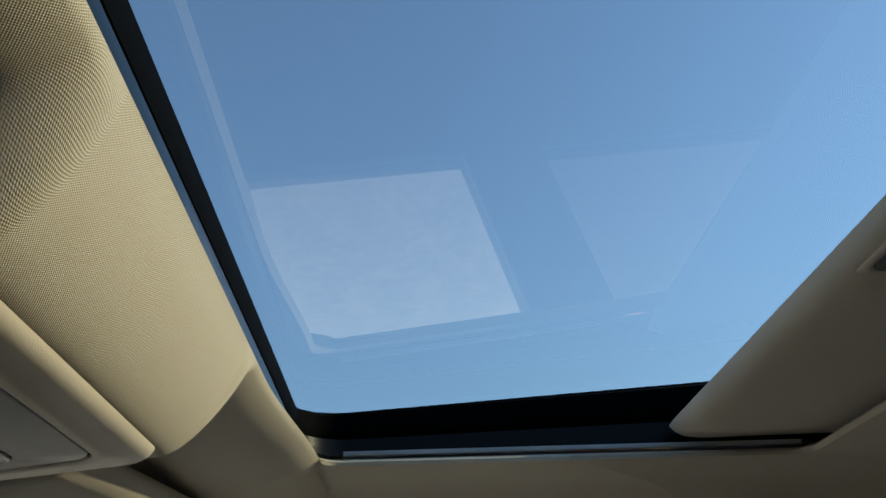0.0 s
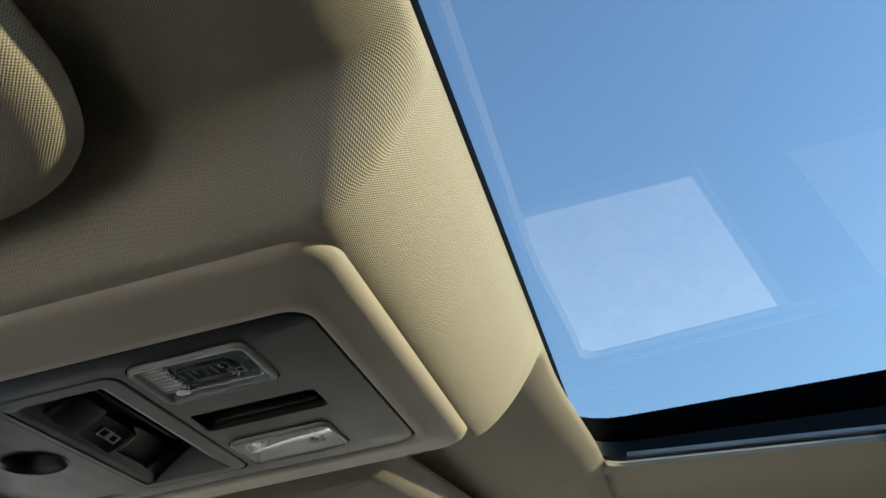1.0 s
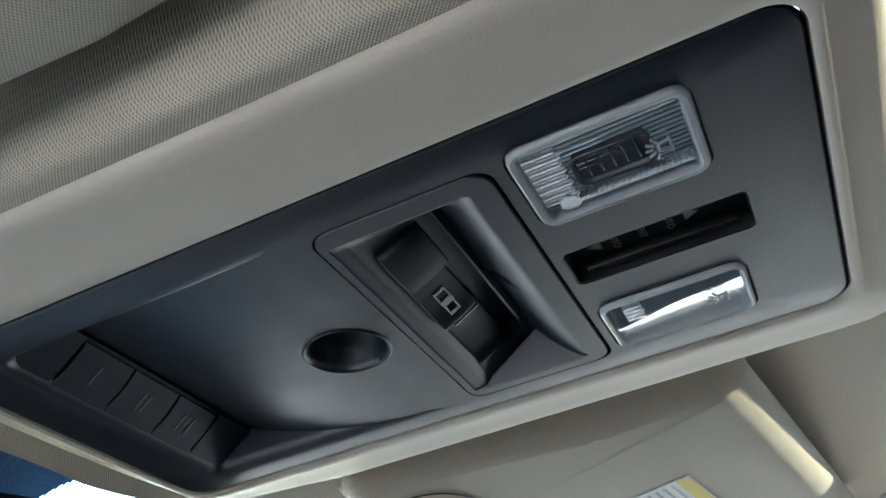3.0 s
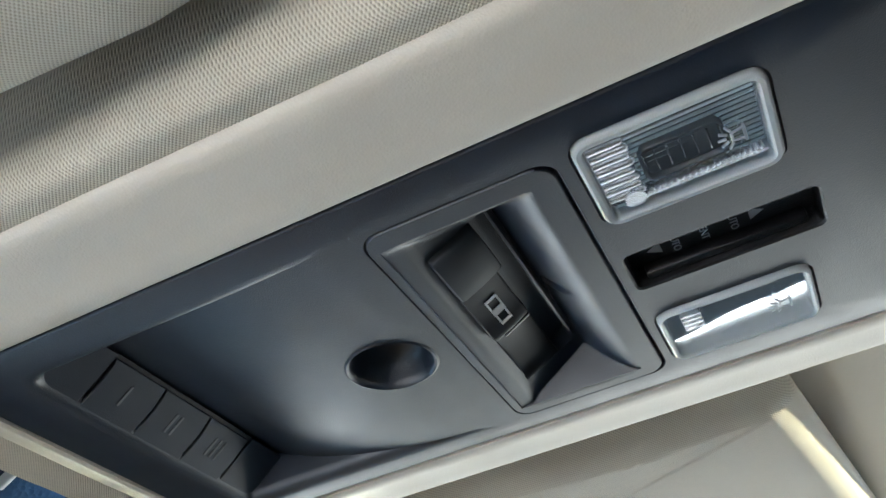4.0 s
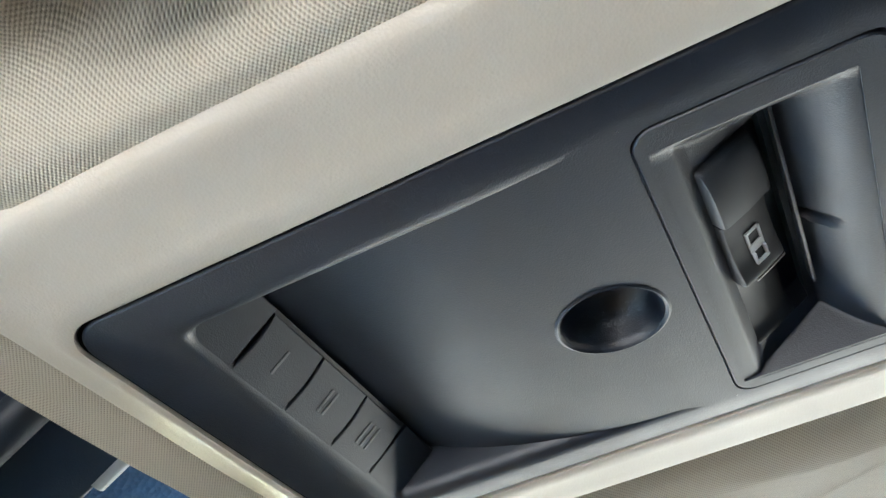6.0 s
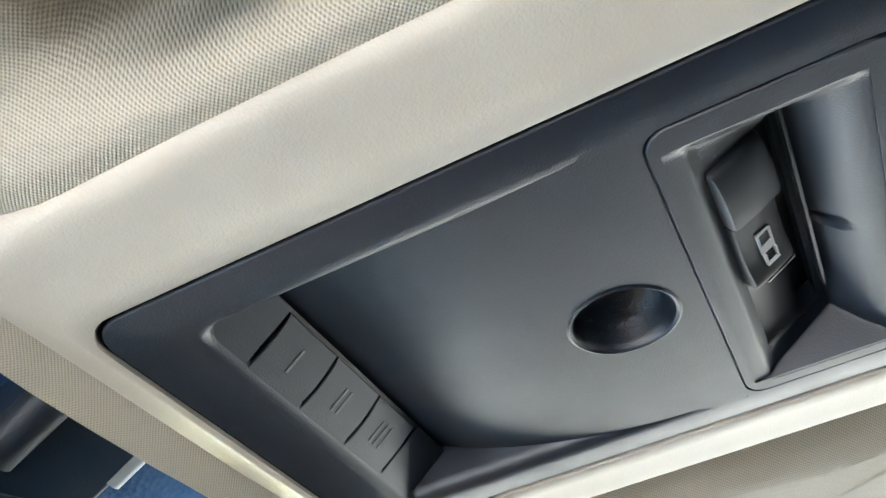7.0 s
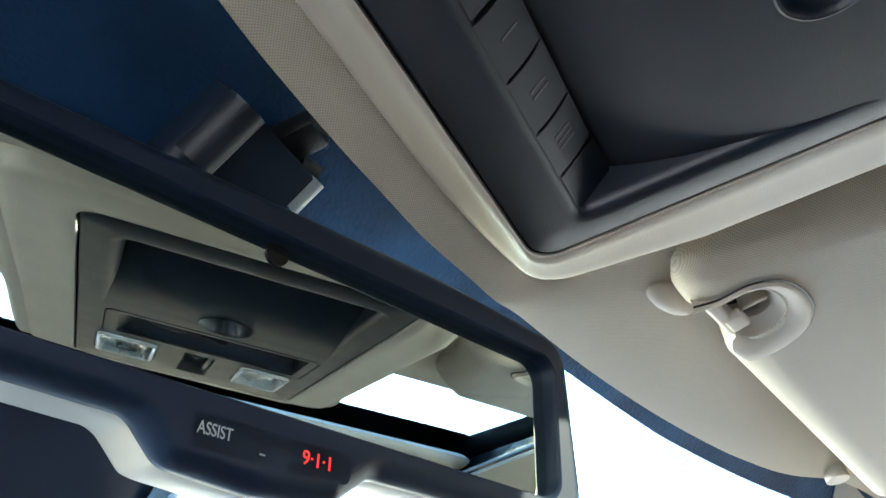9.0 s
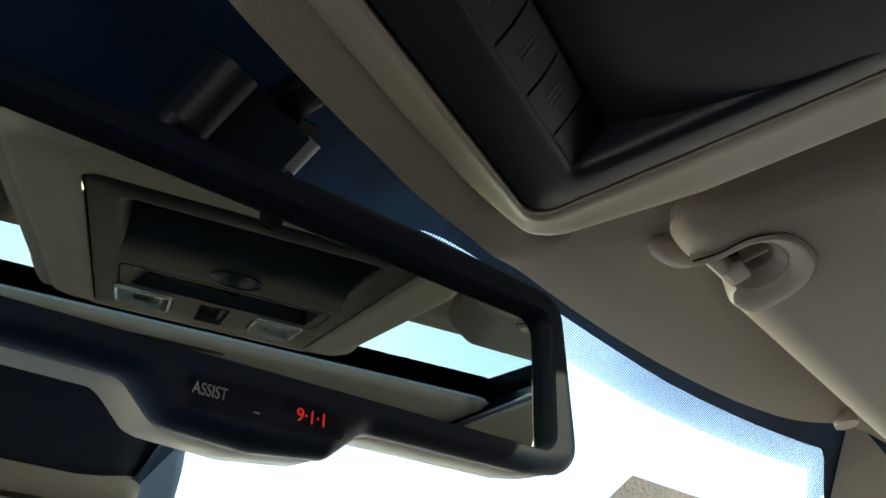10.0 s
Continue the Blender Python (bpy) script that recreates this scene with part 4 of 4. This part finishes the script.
# a flattened pin closes the mouth of the cup, with a hook and a rib behind it
bm = bmesh.new()
pin = Matrix.Translation((0.1650, 0.2262, 1.2072)) @ Matrix.Rotation(radians(-11), 4, "Z")
block(-0.0160, 0.0135, -0.0034, 0.0034, -0.0046, 0.0060, 0.0026, 4, pin, bm)
part("clip_rod", sloped(bm), m_bezel, passenger_visor, "pale plastic clip rod")
bm = block(-0.0010, 0.0120, -0.0082, 0.0010, -0.0052, -0.0010, 0.0016, 4, pin)
part("hook", sloped(bm), m_bezel, passenger_visor, "small hook on the rod")
part("strap", sloped(block(0.1685, 0.1720, 0.2050, 0.2180, 1.2080, 1.2170, 0.0012, 3)), m_bezel, passenger_visor, "thin rib inside the cup")
bm = bmesh.new()
bmesh.ops.create_uvsphere(bm, u_segments=20, v_segments=12, radius=1.0, matrix=Matrix.Translation((0.1590, 0.2440, 1.2210)) @ Matrix.Rotation(radians(-24), 4, "Z") @ Matrix.Diagonal((0.0165, 0.0072, 0.0078, 1)))
block(0.156, 0.170, 0.2410, 0.2495, 1.221, 1.232, 0.002, bm=bm)
tagged(link("visor_clip", bm, m_bezel), "pale plastic visor clip under the headliner", "visor clip")
bm = rod(bmesh.new(), (0.446, 0.199, 1.2220), (0.446, 0.199, 1.2420), 0.008, 20)
tagged(link("visor_pivot", bm, m_bezel), "pale round visor pivot under the headliner", "visor pivot")
# label on the passenger visor
LZ = 1.2030
label_m = Matrix.Translation((0.249, 0.0920, 0)) @ Matrix.Rotation(radians(-6.0), 4, "Z")
lab = tagged(thing("warning_label", "", ""), "white and yellow warning label stuck on the visor", "label")
part("sheet", sloped(block(0, 0.105, 0, 0.052, LZ - 0.0004, LZ + 0.0002, m=label_m)), m_label, lab, "", False)
part("header_strip", sloped(block(0.001, 0.104, 0.0008, 0.0085, LZ - 0.0006, LZ - 0.0003, m=label_m)), m_yellow, lab, "yellow strip", False)
for i in range(8):
    n = 0.098 - 0.012 * ((i * 7) % 3)
    part("text_bar", sloped(block(0.004, n, 0.0115 + 0.0048 * i, 0.0127 + 0.0048 * i, LZ - 0.0006, LZ - 0.0003, m=label_m)), m_ink, lab, "line of small print", False)

# microphone on the headliner
mic = tagged(thing("microphone", "", ""), "pale slotted microphone cover under the headliner", "microphone")
mic_up = Vector((0.22, 0.08, 1.0)).normalized()
mic_x = (Vector((0.008, -0.039, 0.0)) - mic_up * Vector((0.008, -0.039, 0.0)).dot(mic_up)).normalized()
mic_y = mic_up.cross(mic_x)
mm = Matrix(((mic_x.x, mic_y.x, mic_up.x, 0.480), (mic_x.y, mic_y.y, mic_up.y, -0.027), (mic_x.z, mic_y.z, mic_up.z, 1.2455), (0, 0, 0, 1)))
bm = bmesh.new()
o = rrect(-0.022, 0.022, -0.0135, 0.0135, 0.006)
loft(bm, [(o, 0.004), (o, -0.003), (inset(o, 0.001), -0.0045), (inset(o, 0.004), -0.005)], False, True)
bmesh.ops.transform(bm, matrix=mm, verts=bm.verts)
part("cover", bm, m_bezel, mic)
for i in range(7):
    part("slit", block(-0.0105 + 0.003 * i, -0.009 + 0.003 * i, -0.005, 0.005, -0.0053, -0.0049, m=mm), m_dark, mic, "dark slit", False)

# ---- rear-view mirror ----
MO = Vector((0.0011, 0.3560, 1.1206))
MU, MN = Vector((0.939, -0.344, 0.0)).normalized(), Vector((-0.3312, -0.9183, -0.2168)).normalized()
MV = MN.cross(MU).normalized()
if MV.z < 0:
    MV = -MV
M_MIR = Matrix(((MU.x, MV.x, MN.x, MO.x), (MU.y, MV.y, MN.y, MO.y), (MU.z, MV.z, MN.z, MO.z), (0, 0, 0, 1)))
mirror = tagged(thing("rear_view_mirror", "", ""), "black-framed rear-view mirror with two call buttons", "mirror")


def on_mirror(bm):
    bmesh.ops.transform(bm, matrix=M_MIR, verts=bm.verts)
    return bm


U0, U1, V0 = -0.143, 0.147, -0.0012


def mirror_outline(d=0.0):
    """The frame's outline, with the button bulge under its middle."""
    cs = [(U0, 0.0745, 0.014), (U0 - 0.002, V0 + 0.004, 0.016), (U0 + 0.03, V0, 0.02), (-0.040, V0 - 0.0015, 0.008), (-0.029, -0.0135, 0.009), (0.000, -0.0156, 0.03),
          (0.0265, -0.0130, 0.008), (0.0400, V0 - 0.0005, 0.009), (U1 - 0.03, V0, 0.02), (U1 - 0.002, V0 + 0.004, 0.014), (U1 - 0.009, 0.0770, 0.016), (0.060, 0.0805, 0.05), (-0.050, 0.0780, 0.05)]
    return inset(fillet(cs, n=6), d)


bm = bmesh.new()
G = rrect(-0.1250, 0.1280, 0.0085, 0.0652, 0.008, n=8)
mo = mirror_outline()
loft(bm, [(mirror_outline(0.0010), -0.0050), (mo, -0.0030), (mirror_outline(0.0003), -0.0008), (mirror_outline(0.0011), 0.0012), (mirror_outline(0.0023), 0.0029), (mirror_outline(0.0038), 0.0041), (mirror_outline(0.0055), 0.0047), (mirror_outline(0.0070), 0.0047)])
edges = []
for pts in (mirror_outline(0.0070), rrect(-0.1262, 0.1292, 0.0073, 0.0664, 0.009, n=8)):
    v = [bm.verts.new((x, y, 0.0047)) for x, y in pts]
    for i in range(len(v)):
        edges.append(bm.edges.new((v[i], v[(i + 1) % len(v)])))
bmesh.ops.triangle_fill(bm, use_beauty=True, use_dissolve=False, edges=edges, normal=(0, 0, 1))
loft(bm, [(rrect(-0.1262, 0.1292, 0.0073, 0.0664, 0.009, n=8), 0.0047), (inset(G, -0.0005), 0.0040), (G, 0.0026), (G, -0.003)])
bmesh.ops.remove_doubles(bm, verts=bm.verts, dist=1e-6)
part("frame", on_mirror(bm), m_mirframe, mirror, "satin black frame")
bm = bmesh.new()
loft(bm, [(inset(G, -0.0008), -0.0018), (inset(G, -0.0008), -0.0035)], True, True)
part("glass", on_mirror(bm), m_mirror, mirror, "reflecting mirror glass")
bm = bmesh.new()
loft(bm, [(mirror_outline(0.0016), -0.003), (mirror_outline(0.0006), -0.005), (mirror_outline(0.0010), -0.020), (mirror_outline(0.004), -0.028), (mirror_outline(0.009), -0.033)], False, True)
part("housing", on_mirror(bm), m_mirrorback, mirror, "pale grey-beige housing back")
bm = bmesh.new()
rod(bm, (-0.0025, 0.0620, -0.0020), (-0.0025, 0.0620, -0.0010), 0.0042, 24)
part("light_sensor", on_mirror(bm), m_gloss, mirror, "small round dark sensor")
for u0, u1 in ((-0.0240, 0.0035), (0.0060, 0.0290)):
    bm = bmesh.new()
    o = fillet([(u0, -0.0085, 0.002), (u1, -0.0085 + (0.001 if u0 > 0 else 0), 0.003), (u1 + 0.001, 0.0020, 0.002), (u0 - 0.001, 0.0020, 0.002)], n=4)
    loft(bm, [(o, 0.0040), (o, 0.0045), (inset(o, 0.0003), 0.0047)], False, True)
    b = part("button", on_mirror(bm), m_mirframe, mirror, "black call button", False)
    if u0 < 0:
        lettering("lettering", "ASSIST", 0.0050, M_MIR @ Matrix.Translation((-0.0175, -0.0027, 0.0051)) @ Matrix.Diagonal((0.74, 1, 1, 1)), m_print, b, label="grey lettering")
    else:
        lettering("lettering", "9\u00b71\u00b71", 0.0058, M_MIR @ Matrix.Translation((0.0165, -0.0030, 0.0051)) @ Matrix.Diagonal((0.95, 1, 1, 1)), m_red, b, label="red lit lettering", bold=0.00004)
bm = block(-0.0030, -0.0012, -0.0056, -0.0052, 0.0044, 0.0050)
part("indicator", on_mirror(bm), m_print, mirror, "tiny pale indicator")
# stem and its cover up to the windscreen
bm = rod(bmesh.new(), (0.0, 0.385, 1.160), (-0.015, 0.372, 1.200), 0.011, 20)
part("stem", bm, m_gloss, mirror, "black stem")

mount = tagged(thing("mirror_mount", "", ""), "dark rounded mount cover on the windscreen behind the mirror", "mirror mount")
section = fillet([(-0.0370, 0.004, 0.001), (-0.0350, -0.0150, 0.013), (0.0110, -0.0175, 0.003), (0.0165, -0.004, 0.002), (0.0180, 0.004, 0.001)], n=8)
down_glass = Vector((0, 1, -0.60)).normalized()
glass_out = Vector((0, 0.60, 1)).normalized()


def along_glass(pts, s, k=1.0):
    """A section set on the windscreen, s metres down from its rear end."""
    o = Vector((0, 0.3480, 1.2405)) + down_glass * s
    return [o + Vector((x * k + 0.0003, 0, 0)) + glass_out * (z if z > 0 else z * k) for x, z in pts]


bm = bmesh.new()
tubes = [[bm.verts.new(p) for p in along_glass(section, s, k)] for s, k in ((0.0012, 0.90), (0.0, 0.95), (0.0010, 1.0), (0.040, 1.02), (0.095, 1.05))]
for a, b in zip(tubes, tubes[1:]):
    bridge(bm, a, b)
bm.faces.new(tubes[0])
part("cover", bm, m_mount, mount, "satin black cover")
# the cover's sheen and lit edge, set as rods of lighter plastic
start = Vector((-0.0275, 0.3475, 1.2400)) - glass_out * 0.0115
bm = rod(bmesh.new(), start, start + down_glass * 0.0262, 0.0078, 28)
part("ridge", bm, m_sheen, mount, "rounded ridge, lighter grey for the sheen on the cover")
edge0 = Vector((0.0122, 0.3478, 1.2403)) - glass_out * 0.0128
bm = rod(bmesh.new(), edge0, edge0 + down_glass * 0.0145, 0.0052, 24)
part("lit_rib", bm, m_trim, mount, "rounded side rib, pale for the lit flank of the cover")
bm = bmesh.new()
rod(bm, (0.0060, 0.3440, 1.2340), (0.0150, 0.3420, 1.2350), 0.0034, 14)
part("latch", bm, m_dark, mount, "small dark latch")
bm = block(-0.0080, 0.0060, 0.3290, 0.3480, 1.2330, 1.2430, 0.0025)
part("cable_duct", bm, m_dark, mount, "short dark cable duct up to the headliner")

# sensor pod lower on the glass, behind the mirror
pod = tagged(thing("sensor_pod", "", ""), "dark sensor pod on the windscreen with a pale lower cover", "sensor pod")
pm = Matrix.Translation((-0.045, 0.455, 1.145)) @ Matrix.Rotation(radians(-22), 4, "X")
pod_outline = lambda x1, y1, k: fillet([(x1 - 0.044, -0.075 + k, 0.010), (x1 - 0.004, -0.018, 0.014), (x1, y1, 0.014), (-0.110 + k, y1, 0.014), (-0.110 + k, -0.075 + k, 0.014)], n=5)
bm = bmesh.new()
loft(bm, [(pod_outline(0.106, 0.055, 0.0), 0.020), (pod_outline(0.104, 0.055, 0.0), -0.003), (pod_outline(0.099, 0.052, 0.003), -0.012), (pod_outline(0.086, 0.046, 0.012), -0.0220),
          (pod_outline(0.066, 0.042, 0.018), -0.0255), (pod_outline(0.056, 0.036, 0.026), -0.0265)], True, True)
bmesh.ops.transform(bm, matrix=pm, verts=bm.verts)
part("shell", bm, m_mirframe, pod)
# added block, its light blue standing for sky reflected on the pod's side
cap = fillet([(0.068, -0.052, 0.004), (0.0930, -0.0230, 0.010), (0.1130, 0.004, 0.010), (0.1150, 0.034, 0.008), (0.078, 0.034, 0.004)], n=4)
bm = bmesh.new()
loft(bm, [(cap, 0.019), (cap, -0.018), (inset(cap, 0.002), -0.0225), (inset(cap, 0.006), -0.0245)], True, True)
bmesh.ops.transform(bm, matrix=pm, verts=bm.verts)
part("sky_side", bm, m_podsky, pod, "side piece, blue for the sky reflected on the pod")
lower = fillet([(0.082, -0.016, 0.010), (0.104, 0.100, 0.020), (-0.100, 0.110, 0.020), (-0.100, 0.014, 0.010)], n=6)
bm = bmesh.new()
loft(bm, [(lower, 0.010), (lower, -0.0225), (inset(lower, 0.002), -0.0270), (inset(lower, 0.006), -0.0300), (inset(lower, 0.012), -0.0315)], True, True)
bmesh.ops.transform(bm, matrix=pm, verts=bm.verts)
part("lower_cover", bm, m_mirrorback, pod, "pale lower cover")


# ---- windscreen print, outside ----
def print_low(x):
    """How far the solid dark print reaches down the glass."""
    centre = min(0.10, 0.017 * math.exp((0.0768 - x) / 0.0165)) * smooth01(-0.40, -0.30, x)
    return 0.0300 + centre + 0.012 * smooth01(0.18, 0.50, abs(x)) + 0.95 * max(abs(x) - 0.503, 0)


m_frit = plastic("windscreen_print", (0.014, 0.049, 0.120), rough=0.6, grain=450, relief=0.0004, mottled=0.35, spec=0.2)
part("print", glass_sheet(-0.60, 0.60, -0.004, print_low, 120, 6, -0.0015), m_frit, windscreen, "dark printed upper band")

# halftone edge of the print: fine dark lines fading into clear glass
bm = bmesh.new()
count = 600
for i in range(count):
    x = -0.535 + 1.07 * i / (count - 1)
    s0, s1 = print_low(x) - 0.001, print_low(x) + 0.0175 + 0.0006 * (i % 2)
    cover = 0.62 + 0.38 * smooth01(0.20, 0.34, abs(x))
    rungs = [(s0 + (s1 - s0) * q, w * cover) for q, w in ((0.0, 0.00066), (0.6, 0.00060), (0.93, 0.00050), (1.0, 0.00010))]
    for (sa, wa), (sb, wb) in zip(rungs, rungs[1:]):
        q = [glass_point(x - wa, sa), glass_point(x + wa, sa), glass_point(x + wb, sb), glass_point(x - wb, sb)]
        bm.faces.new([bm.verts.new((a, b, c - 0.002)) for a, b, c in q])
tagged(part("halftone", bm, m_frit, windscreen, "fine dark halftone lines below the print", False), kind="stuff")

bm = block(-400, 400, -400, 400, -0.75, -0.70)
m_ground = plastic("ground_paving", (0.42, 0.405, 0.375), rough=0.8, grain=3, relief=0.01)
tagged(link("ground", bm, m_ground, False), "pale sunlit paving outside the car", "ground", kind="structure")

# the gable of a house beside the road
house = tagged(thing("house", "", ""), "plain grey-tan house with a pitched roof", "house")
hm = Matrix.Translation((22.5, 5.35, -0.7)) @ Matrix.Rotation(radians(-76), 4, "Z")
m_wall = plastic("house_render", (0.085, 0.09, 0.095), rough=0.8, grain=20, relief=0.004)
m_tiles = plastic("house_roof", (0.055, 0.055, 0.055), rough=0.8, grain=12, relief=0.01)
part("wall", block(-4.0, 4.0, 0.3, 7.0, 0.0, 7.6, m=hm), m_wall, house, "", False)
bm = bmesh.new()
for y0, y1 in ((0.0, 7.3),):
    vs = [bm.verts.new(hm @ Vector(p)) for p in ((-4.4, y0, 7.4), (4.4, y0, 7.4), (0, y0, 10.15), (-4.4, y1, 7.4), (4.4, y1, 7.4), (0, y1, 10.15))]
    for q in ((0, 1, 2), (5, 4, 3), (0, 2, 5, 3), (1, 4, 5, 2), (0, 3, 4, 1)):
        bm.faces.new([vs[i] for i in q])
part("roof", bm, m_tiles, house, "", False)
for x in (-2.2, 2.2):
    part("window", block(x - 0.55, x + 0.55, 0.24, 0.34, 3.6, 5.0, 0.03, m=hm), m_gloss, house, "dark window", False)
part("door", block(-0.5, 0.5, 0.24, 0.34, 0.0, 2.05, 0.02, m=hm), m_tiles, house, "brown door", False)
